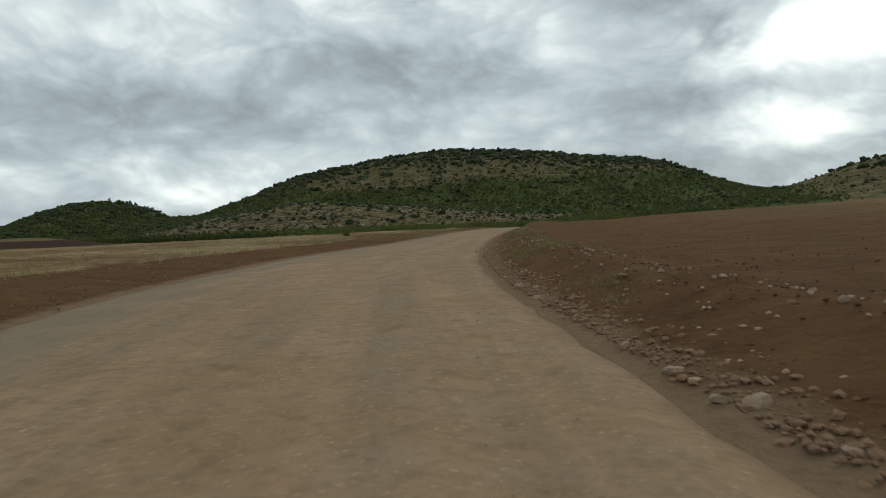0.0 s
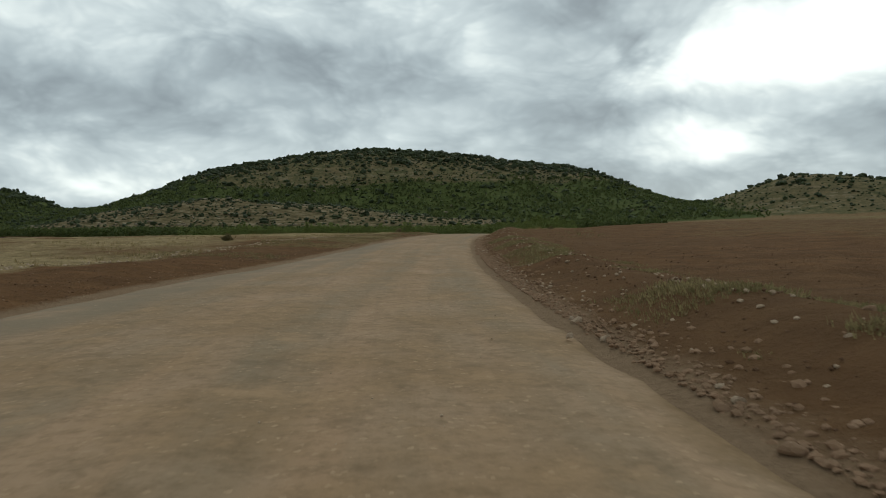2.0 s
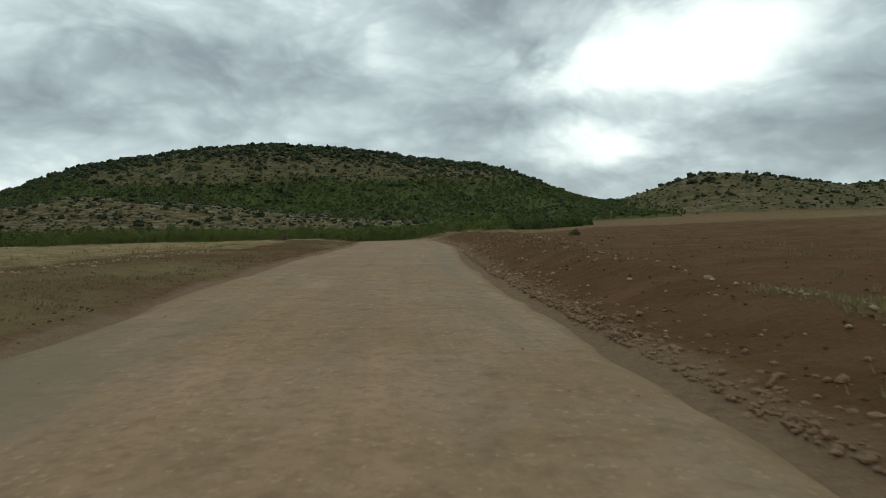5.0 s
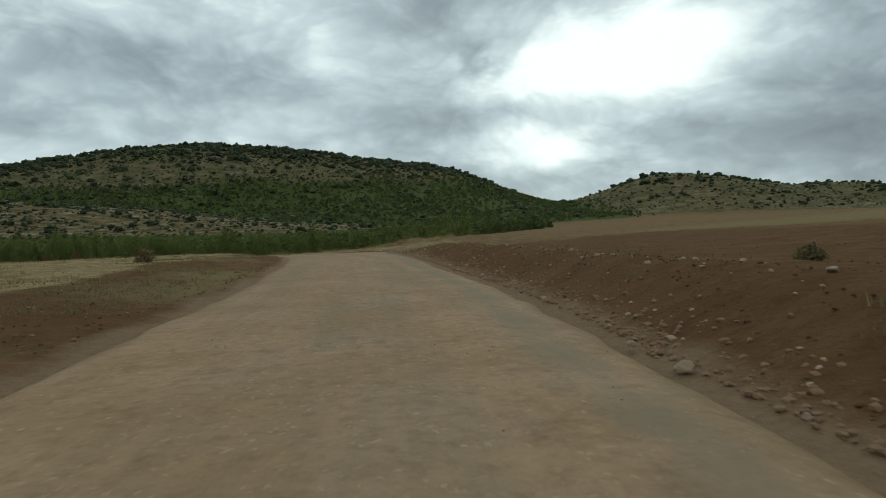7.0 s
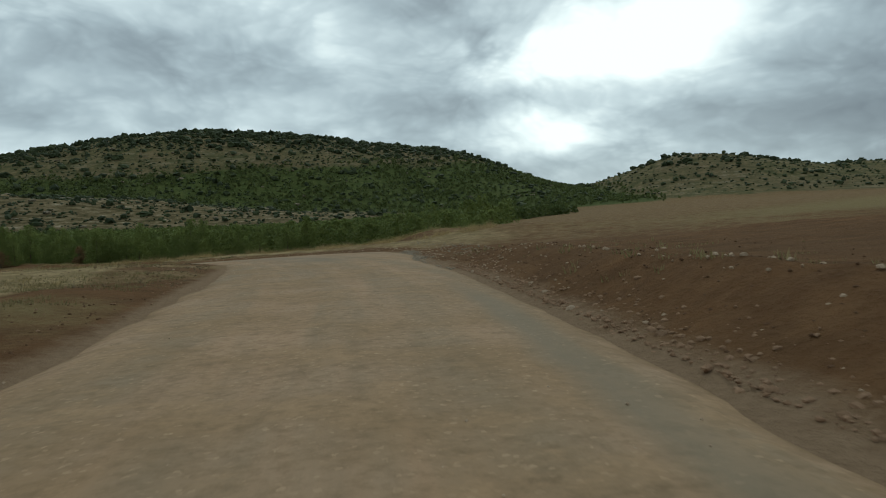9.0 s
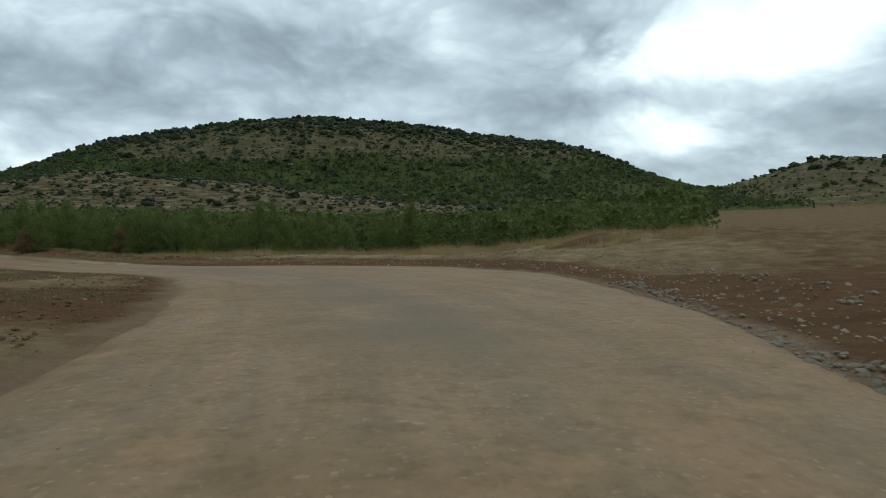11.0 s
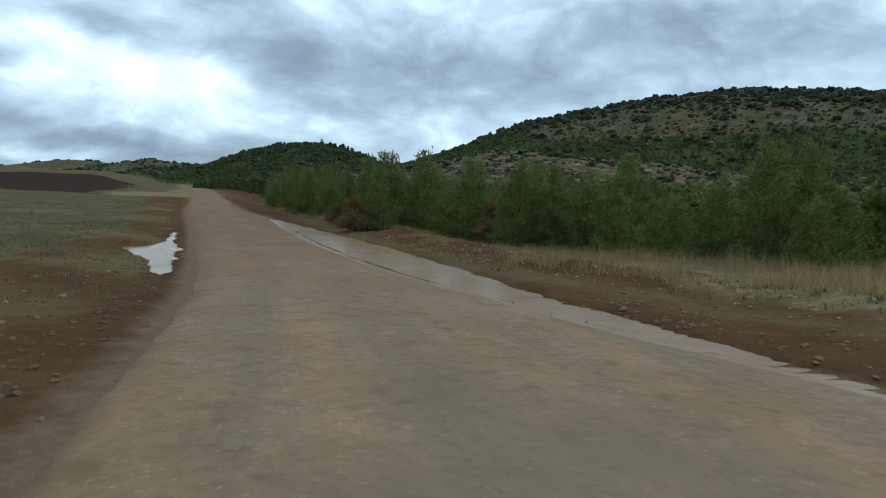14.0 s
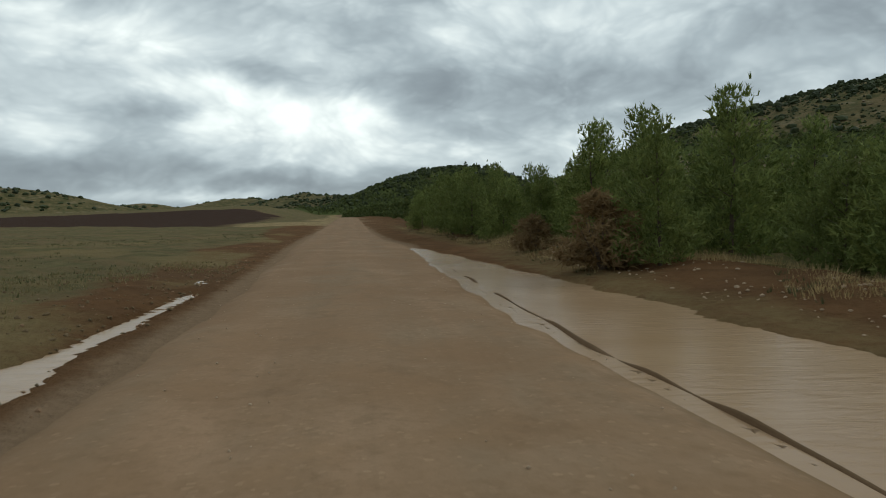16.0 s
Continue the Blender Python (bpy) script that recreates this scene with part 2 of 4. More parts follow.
# runoff standing beside the road: metres from the start, and the two edges to the right of the line
POOL_RIGHT = [(161, 5.0, 5.05), (164, 4.3, 5.05), (168, 3.75, 4.95), (172, 2.95, 4.85), (175, 2.6, 5.0), (179, 2.35, 5.0), (182, 2.2, 4.85), (186, 2.12, 4.65), (191, 2.25, 4.4), (196, 2.5, 3.95), (201, 2.75, 3.5), (207, 2.9, 3.0)]
POOL_LEFT = [(173.6, -2.82, -2.76), (175, -3.0, -2.82), (177, -3.3, -2.86), (179, -3.85, -2.9), (181, -4.45, -2.94), (182.4, -4.55, -3.0), (183.2, -3.55, -3.04), (185, -3.28, -3.22), (188, -3.23, -3.2), (191, -3.22, -3.21)]


def in_pool(table, l, o, rim=0.0):
    a, lo, hi = np.array(table, float).T
    ragged = 0.16 * fbm(l, o * 2.0, 0.9, 3, 46) * np.minimum(1.0, (np.interp(l, a, hi) - np.interp(l, a, lo)) / 0.6)
    return smooth(-0.30, 0.06, np.minimum(o - np.interp(l, a, lo), np.interp(l, a, hi) - o) + rim + ragged) * (l > a[0] - 0.5) * (l < a[-1] + 0.5)


def ground_height(x, y):
    x, y = np.asarray(x, float), np.asarray(y, float)
    shape = x.shape
    x, y = x.ravel(), y.ravel()
    s, o, zr = along(x, y)
    l = s - S0
    L, R = np.interp(s, W_S, W_L), np.interp(s, W_S, W_R)
    out = np.maximum(o - R, -o - L)                       # metres outside the road's edge
    # the open plain: level with the road, rising slowly over the field to the east
    base = zr * np.exp(-np.clip(out - 10, 0, None) / 120)
    east = np.clip(x - 4, 0, 230)
    base = base + 0.036 * east * smooth(3, 20, out) * (1 - smooth(500, 900, y)) * (o > 0)
    bankr = smooth(0.1, 1.8, out) * (o > 0) * (1 - smooth(118, 135, l))
    base = base + bankr * (0.20 + 0.16 * smooth(60, 90, l) + 0.26 * np.exp(-((out - 2.2) / 0.8) ** 2))
    base = base + smooth(0.3, 3.5, out) * (o < 0) * (1 - smooth(130, 160, l)) * 0.16
    base = base - 0.10 * np.exp(-((out - 0.9) / 0.8) ** 2) * smooth(150, 172, l)
    base = base + 0.30 * np.exp(-((out - 5.0) / 1.6) ** 2) * (o > 0) * smooth(140, 155, l)
    base = base + 5.0 * smooth(242, 335, y - 0.12 * x) * (o < 0) * smooth(8, 30, out) * (x < -60) * (1 - smooth(500, 900, y))
    base = base + (1.05 * bump(x, y, 19, 161, 17, 17) + 0.3 * bump(x, y, 9.6, 138, 2.2, 8, -8)) * smooth(1.0, 4.0, out) * (o > 0)
    base = base + 0.5 * bump(x, y, 12.6, 160, 5.5, 2.4, 25)
    rough = 0.05 * fbm(x, y, 1.4, 3, 41) + 0.10 * fbm(x, y, 7, 3, 42)
    clods = 0.06 * np.abs(vnoise(x, y, 0.9, 43)) + 0.03 * np.abs(vnoise(x, y, 2.1, 44))
    base = base + (rough + clods) * smooth(0.1, 1.5, out)
    pool = np.maximum(in_pool(POOL_RIGHT, l, o), in_pool(POOL_LEFT, l, o))
    near_pool = (l > 158) * (l < 212) * (np.abs(o) < 7.5) * smooth(0.0, 0.3, out)
    base = np.where(near_pool > 0.5, np.maximum(base, zr - 0.016 + 0.022 * fbm(x, y, 0.9, 3, 45)), base)
    base = base * (1 - pool) + (zr - 0.16) * pool
    base = np.where(out < 0.0, zr - 0.07 - 0.05 * smooth(0, 0.6, -out), base - 0.03 * (1 - smooth(0, 0.5, out)))
    return (base + hills(x, y)).reshape(shape)


def grown(lo, hi, step, far, fine_lo, fine_hi, dense):
    """Grid lines: even between lo and hi, closer in the dense stretch, a few metres apart out to fine_lo and fine_hi, then ever wider out to far."""
    mid = list(np.arange(lo, dense[0], step)) + list(np.arange(dense[0], dense[1], 0.22)) + list(np.arange(dense[1], hi + step / 2, step))
    sides = []
    for sign, start, fine in ((1, mid[-1], fine_hi), (-1, -mid[0], -fine_lo)):
        line, d = [start], step
        while line[-1] < far:
            d = min(d * 1.12, 4.5) if line[-1] < fine else d * 1.2
            line.append(line[-1] + d)
        sides.append([sign * v for v in line[1:]])
    return np.array(sides[1][::-1] + mid + sides[0])


# ---------------------------------------------------------------- materials
def material(name):
    m = bpy.data.materials.new(name)
    m.use_nodes = True
    nt = m.node_tree
    return m, nt.nodes, nt.links, nt.nodes["Principled BSDF"]


class Nodes:
    """Short hand for the few node kinds in use."""

    def __init__(self, N, L):
        self.N, self.L = N, L

    def put(self, sock, v):
        if isinstance(v, (int, float)):
            sock.default_value = v
        elif isinstance(v, tuple):
            sock.default_value = (*v, 1) if len(v) == 3 and sock.type == "RGBA" else v
        else:
            self.L.new(v, sock)

    def noise(self, vec, scale, detail=5.0, rough=0.55, dist=0.0):
        nd = self.N.new("ShaderNodeTexNoise")
        for k, v in (("Scale", scale), ("Detail", detail), ("Roughness", rough), ("Distortion", dist)):
            nd.inputs[k].default_value = v
        self.L.new(vec, nd.inputs["Vector"])
        return nd.outputs[0]

    def cells(self, vec, scale, out="Distance"):
        nd = self.N.new("ShaderNodeTexVoronoi")
        nd.inputs["Scale"].default_value = scale
        self.L.new(vec, nd.inputs["Vector"])
        return nd.outputs[out]

    def math(self, op, a, b=0.0, clamp=False):
        nd = self.N.new("ShaderNodeMath")
        nd.operation, nd.use_clamp = op, clamp
        self.put(nd.inputs[0], a), self.put(nd.inputs[1], b)
        return nd.outputs[0]

    def ramp(self, fac, stops):
        nd = self.N.new("ShaderNodeValToRGB")
        el = nd.color_ramp.elements
        while len(el) < len(stops):
            el.new(0.5)
        for e, (p, c) in zip(el, stops):
            e.position, e.color = p, (*((c,) * 3 if isinstance(c, float) else c), 1)
        self.L.new(fac, nd.inputs[0])
        return nd.outputs[0]

    def mix(self, fac, a, b):
        nd = self.N.new("ShaderNodeMix")
        nd.data_type = "RGBA"
        self.put(nd.inputs[0], fac), self.put(nd.inputs[6], a), self.put(nd.inputs[7], b)
        return nd.outputs[2]

    def bump(self, height, strength, dist):
        nd = self.N.new("ShaderNodeBump")
        nd.inputs["Strength"].default_value, nd.inputs["Distance"].default_value = strength, dist
        self.L.new(height, nd.inputs["Height"])
        return nd.outputs[0]

    def attr(self, name):
        nd = self.N.new("ShaderNodeAttribute")
        nd.attribute_name = name
        return nd

    def coord(self, out="Object", scale=(1, 1, 1)):
        nd = self.N.new("ShaderNodeTexCoord")
        mp = self.N.new("ShaderNodeMapping")
        mp.inputs["Scale"].default_value = scale
        self.L.new(nd.outputs[out], mp.inputs[0])
        return mp.outputs[0]


def ground_material():
    m, N, L, bsdf = material("field_soil")
    k = Nodes(N, L)
    p = k.coord()
    fine, mid, broad = k.noise(p, 7, 6, 0.7), k.noise(p, 0.9, 7, 0.65), k.noise(p, 0.05, 5, 0.55)
    soil = k.mix(k.ramp(mid, [(0.3, 0.0), (0.7, 1.0)]), (0.092, 0.047, 0.021), (0.196, 0.104, 0.047))
    soil = k.mix(k.ramp(fine, [(0.40, 0.0), (0.75, 0.6)]), soil, (0.200, 0.118, 0.062))
    soil = k.mix(k.ramp(broad, [(0.42, 0.0), (0.62, 0.55)]), soil, (0.142, 0.084, 0.044))
    furrow = k.noise(k.coord("Object", (0.16, 1.7, 1.0)), 1.0, 5, 0.6)
    soil = k.mix(k.math("MULTIPLY", k.ramp(furrow, [(0.4, 0.0), (0.7, 1.0)]), 0.28), soil, (0.067, 0.032, 0.015))
    dry = k.mix(k.ramp(mid, [(0.3, 0.0), (0.7, 1.0)]), (0.189, 0.137, 0.062), (0.448, 0.330, 0.178))
    dry = k.mix(k.ramp(fine, [(0.42, 0.0), (0.7, 0.65)]), dry, (0.118, 0.095, 0.048))
    green = k.mix(k.ramp(mid, [(0.3, 0.0), (0.7, 1.0)]), (0.085, 0.078, 0.036), (0.199, 0.160, 0.081))
    green = k.mix(k.ramp(furrow, [(0.42, 0.0), (0.62, 0.7)]), green, (0.186, 0.125, 0.066))
    green = k.mix(k.ramp(k.noise(p, 0.18, 5, 0.6), [(0.45, 0.0), (0.65, 0.6)]), green, (0.111, 0.105, 0.045))
    dark = k.mix(mid, (0.042, 0.025, 0.017), (0.068, 0.041, 0.029))
    hill = k.ramp(k.noise(p, 0.13, 7, 0.68), [(0.30, (0.056, 0.060, 0.024)), (0.43, (0.096, 0.086, 0.038)), (0.54, (0.150, 0.117, 0.056)), (0.66, (0.205, 0.155, 0.082)), (0.78, (0.34, 0.28, 0.185))])
    hill = k.mix(k.ramp(k.noise(p, 0.45, 6, 0.7), [(0.47, 0.0), (0.62, 0.75)]), hill, (0.072, 0.082, 0.036))
    hill = k.mix(k.ramp(k.noise(p, 0.022, 5, 0.6), [(0.46, 0.0), (0.62, 0.40)]), hill, (0.165, 0.118, 0.066))
    # ledges of pale rock that follow the contours
    ledge = k.noise(k.coord("Object", (0.020, 0.020, 0.42)), 1.0, 5, 0.6, 0.6)
    ledge = k.math("MULTIPLY", k.ramp(ledge, [(0.52, 0.0), (0.60, 1.0)]), k.ramp(k.noise(p, 0.20, 6, 0.7), [(0.46, 0.0), (0.58, 0.85)]))
    hill = k.mix(k.math("MULTIPLY", ledge, 0.5), hill, (0.31, 0.25, 0.165))
    cover = k.attr("cover")
    sep2 = N.new("ShaderNodeSeparateColor")
    L.new(cover.outputs["Color"], sep2.inputs[0])
    zone = k.attr("zones")
    sep = N.new("ShaderNodeSeparateColor")
    L.new(zone.outputs["Color"], sep.inputs[0])
    jit = k.math("MULTIPLY", k.math("SUBTRACT", k.noise(p, 1.3, 7, 0.75), 0.5), 2.6)

    def mask(v, lo=0.36, hi=0.66):
        return k.ramp(k.math("ADD", v, k.math("MULTIPLY", jit, k.math("MULTIPLY", v, k.math("SUBTRACT", 1.0, v)))), [(lo, 0.0), (hi, 1.0)])

    pines = k.mix(k.ramp(k.noise(p, 0.35, 6, 0.7), [(0.35, 0.0), (0.68, 1.0)]), (0.044, 0.062, 0.018), (0.112, 0.120, 0.040))
    rock = k.ramp(k.noise(k.coord("Object", (0.150, 0.385, 0.647)), 1.0, 7, 0.7), [(0.36, (0.066, 0.060, 0.028)), (0.48, (0.140, 0.106, 0.054)), (0.58, (0.215, 0.168, 0.096)), (0.69, (0.37, 0.31, 0.215))])
    weed = k.mix(fine, (0.135, 0.100, 0.046), (0.280, 0.208, 0.100))
    c = k.mix(mask(sep.outputs[0]), soil, dry)
    c = k.mix(mask(sep.outputs[1]), c, green)
    c = k.mix(mask(sep.outputs[2]), c, dark)
    c = k.mix(mask(sep2.outputs[2]), c, weed)
    c = k.mix(mask(cover.outputs["Alpha"]), c, k.mix(fine, (0.170, 0.110, 0.064), (0.325, 0.220, 0.136)))
    c = k.mix(mask(zone.outputs["Alpha"]), c, hill)
    c = k.mix(mask(sep2.outputs[1]), c, rock)
    c = k.mix(mask(sep2.outputs[0]), c, pines)
    L.new(c, bsdf.inputs["Base Color"])
    bsdf.inputs["Roughness"].default_value = 0.95
    bsdf.inputs["Specular IOR Level"].default_value = 0.02
    h = k.math("ADD", k.math("MULTIPLY", fine, 0.6), mid)
    L.new(k.bump(h, 1.0, 0.16), bsdf.inputs["Normal"])
    return m


def road_material():
    m, N, L, bsdf = material("compacted_gravel")
    k = Nodes(N, L)
    p = k.coord()
    uv = N.new("ShaderNodeUVMap")
    uv.uv_map = "UVMap"
    mp = N.new("ShaderNodeMapping")
    mp.inputs["Scale"].default_value = (1.0, 0.07, 1.0)
    L.new(uv.outputs[0], mp.inputs[0])
    streak = k.noise(mp.outputs[0], 1.1, 5, 0.55, 0.3)
    mid, fine, grit = k.noise(p, 0.6, 6, 0.6), k.noise(p, 7, 6, 0.7), k.cells(p, 26, "Color")
    c = k.mix(k.ramp(streak, [(0.36, 0.0), (0.64, 1.0)]), (0.270, 0.196, 0.122), (0.385, 0.248, 0.148))
    c = k.mix(k.ramp(mid, [(0.40, 0.0), (0.62, 0.8)]), c, (0.277, 0.176, 0.091))
    c = k.mix(k.ramp(fine, [(0.46, 0.0), (0.70, 0.55)]), c, (0.170, 0.111, 0.057))
    bw = N.new("ShaderNodeRGBToBW")
    L.new(grit, bw.inputs[0])
    c = k.mix(k.ramp(bw.outputs[0], [(0.80, 0.0), (0.95, 0.5)]), c, (0.489, 0.335, 0.202))
    spots = k.cells(p, 5.5)
    c = k.mix(k.math("MULTIPLY", k.ramp(spots, [(0.04, 0.6), (0.10, 0.0)]), k.ramp(k.noise(p, 0.8, 4, 0.6), [(0.5, 0.0), (0.6, 1.0)])), c, (0.464, 0.312, 0.184))
    c = k.mix(k.ramp(k.noise(p, 2.3, 6, 0.65), [(0.52, 0.0), (0.70, 0.45)]), c, (0.147, 0.099, 0.054))
    wash = k.noise(mp.outputs[0], 3.6, 6, 0.68, 0.4)
    c = k.mix(k.ramp(wash, [(0.50, 0.0), (0.70, 0.20)]), c, (0.155, 0.105, 0.057))
    c = k.mix(k.ramp(k.noise(p, 1.2, 7, 0.72), [(0.54, 0.0), (0.68, 0.5)]), c, (0.431, 0.280, 0.159))
    wet = k.attr("zones")
    sep = N.new("ShaderNodeSeparateColor")
    L.new(wet.outputs["Color"], sep.inputs[0])
    edge = k.ramp(k.math("ADD", sep.outputs[0], k.math("MULTIPLY", k.math("SUBTRACT", k.noise(p, 1.7, 7, 0.7), 0.5), 1.3)), [(0.30, 0.0), (0.80, 1.0)])
    c = k.mix(edge, c, k.mix(fine, (0.121, 0.072, 0.033), (0.268, 0.172, 0.086)))
    damp = k.ramp(k.math("ADD", sep.outputs[1], k.math("MULTIPLY", k.math("SUBTRACT", mid, 0.5), 0.8)), [(0.4, 0.0), (0.7, 1.0)])
    c = k.mix(k.math("MULTIPLY", damp, 0.66), c, k.mix(fine, (0.158, 0.128, 0.086), (0.240, 0.193, 0.132)))
    clay = k.math("MULTIPLY", sep.outputs[2], k.ramp(mid, [(0.35, 0.45), (0.65, 1.0)]))
    c = k.mix(clay, c, k.mix(fine, (0.175, 0.100, 0.053), (0.292, 0.170, 0.094)))
    L.new(c, bsdf.inputs["Base Color"])
    L.new(k.math("SUBTRACT", 0.95, k.math("MULTIPLY", damp, 0.08)), bsdf.inputs["Roughness"])
    bsdf.inputs["Specular IOR Level"].default_value = 0.12
    L.new(k.bump(k.math("ADD", k.math("MULTIPLY", bw.outputs[0], 0.35), fine), 0.30, 0.03), bsdf.inputs["Normal"])
    return m


def leaf_material(name, dark, light, old=None):
    m, N, L, bsdf = material(name)
    k = Nodes(N, L)
    geo, info = N.new("ShaderNodeNewGeometry"), N.new("ShaderNodeObjectInfo")
    c = k.mix(geo.outputs["Random Per Island"], dark, light)
    c = k.mix(k.math("MULTIPLY", info.outputs["Random"], 0.6), c, tuple(0.5 * (a + b) * 0.6 for a, b in zip(dark, light)))
    c = k.mix(k.ramp(k.noise(k.coord(), 0.9, 3), [(0.45, 0.0), (0.7, 0.55)]), c, old or dark)
    L.new(c, bsdf.inputs["Base Color"])
    bsdf.inputs["Roughness"].default_value = 0.7
    bsdf.inputs["Specular IOR Level"].default_value = 0.25
    thin, both = N.new("ShaderNodeBsdfTranslucent"), N.new("ShaderNodeMixShader")
    both.inputs[0].default_value = 0.35
    L.new(c, thin.inputs[0]), L.new(bsdf.outputs[0], both.inputs[1]), L.new(thin.outputs[0], both.inputs[2])
    L.new(both.outputs[0], N["Material Output"].inputs[0])
    return m


def plain_material(name, a, b, scale, rough=0.85, relief=0.4, dist=0.02):
    m, N, L, bsdf = material(name)
    k = Nodes(N, L)
    p = k.coord()
    info = N.new("ShaderNodeObjectInfo")
    c = k.mix(k.noise(p, scale, 6, 0.65), a, b)
    c = k.mix(k.math("MULTIPLY", info.outputs["Random"], 0.5), c, tuple(0.6 * v for v in b))
    L.new(c, bsdf.inputs["Base Color"])
    bsdf.inputs["Roughness"].default_value = rough
    bsdf.inputs["Specular IOR Level"].default_value = 0.12
    L.new(k.bump(k.noise(p, scale * 3, 6, 0.7), relief, dist), bsdf.inputs["Normal"])
    return m


def water_material():
    m, N, L, bsdf = material("muddy_water")
    k = Nodes(N, L)
    p = k.coord()
    c = k.mix(k.noise(p, 0.8, 4), (0.33, 0.205, 0.110), (0.43, 0.290, 0.175))
    L.new(c, bsdf.inputs["Base Color"])
    bsdf.inputs["Roughness"].default_value = 0.2
    bsdf.inputs["IOR"].default_value = 1.25
    bsdf.inputs["Specular IOR Level"].default_value = 0.32
    axes = []
    for d in ((0.743, 0.67, 0.0), (-0.67, 0.743, 0.0)):       # along and across the wavelets
        dot = N.new("ShaderNodeVectorMath")
        dot.operation = "DOT_PRODUCT"
        dot.inputs[1].default_value = d
        L.new(p, dot.inputs[0])
        axes.append(dot.outputs["Value"])
    wave = N.new("ShaderNodeCombineXYZ")
    L.new(k.math("MULTIPLY", axes[0], 1.6), wave.inputs[0]), L.new(k.math("MULTIPLY", axes[1], 6.5), wave.inputs[1])
    ripple = k.noise(wave.outputs[0], 1.0, 4, 0.6, 0.8)
    calm = k.ramp(k.noise(p, 0.35, 2), [(0.36, 0.25), (0.60, 1.0)])
    L.new(k.bump(k.math("MULTIPLY", ripple, calm), 0.5, 0.03), bsdf.inputs["Normal"])
    return m


SOIL, GRAVEL, WATER = ground_material(), road_material(), water_material()
PINE = leaf_material("pine_needles", (0.098, 0.132, 0.034), (0.330, 0.365, 0.108), (0.128, 0.172, 0.048))
OAK = leaf_material("scrub_leaves", (0.040, 0.054, 0.024), (0.112, 0.132, 0.052))
YOUNG = leaf_material("plantation_green", (0.088, 0.116, 0.036), (0.196, 0.216, 0.072))
FARPINE = leaf_material("far_pine_needles", (0.060, 0.082, 0.024), (0.150, 0.172, 0.054))
STRAW = leaf_material("dry_grass_blades", (0.265, 0.187, 0.081), (0.555, 0.418, 0.204), (0.212, 0.164, 0.066))
WEED = leaf_material("green_brown_weed", (0.16, 0.128, 0.056), (0.36, 0.285, 0.135), (0.14, 0.130, 0.05))
TWIG = leaf_material("bare_twigs", (0.19, 0.120, 0.052), (0.34, 0.230, 0.110))
GREENWEED = leaf_material("green_weed", (0.08, 0.085, 0.035), (0.18, 0.165, 0.075))
BARK = plain_material("pine_bark", (0.10, 0.075, 0.055), (0.17, 0.13, 0.10), 9)
STONE = plain_material("limestone", (0.306, 0.210, 0.131), (0.541, 0.408, 0.279), 6, 0.9, 0.6, 0.03)
REDSTONE = plain_material("rusty_stone", (0.200, 0.113, 0.063), (0.376, 0.238, 0.143), 6, 0.9, 0.6, 0.03)
ROCK = plain_material("hill_rock", (0.18, 0.145, 0.095), (0.33, 0.27, 0.19), 0.8, 0.95, 0.8, 0.3)


# ---------------------------------------------------------------- ground and road
def mesh_from(name, verts, faces, mat, smooth_shade=False):
    me = bpy.data.meshes.new(name)
    verts, faces = np.asarray(verts, np.float32), np.asarray(faces, np.int32)
    me.vertices.add(len(verts))
    me.vertices.foreach_set("co", verts.ravel())
    k = faces.shape[1]
    me.loops.add(faces.size)
    me.loops.foreach_set("vertex_index", faces.ravel())
    me.polygons.add(len(faces))
    me.polygons.foreach_set("loop_start", np.arange(0, faces.size, k, dtype=np.int32))
    me.polygons.foreach_set("use_smooth", np.full(len(faces), smooth_shade))
    me.materials.append(mat)
    me.update(calc_edges=True)
    return me


def part(name, me, parent, label=""):
    ob = new(name, me)
    ob.parent = parent
    return tagged(ob, label)


def grid_faces(nx, ny):
    i = np.arange(nx * ny).reshape(ny, nx)
    return np.stack([i[:-1, :-1], i[:-1, 1:], i[1:, 1:], i[1:, :-1]], -1).reshape(-1, 4)


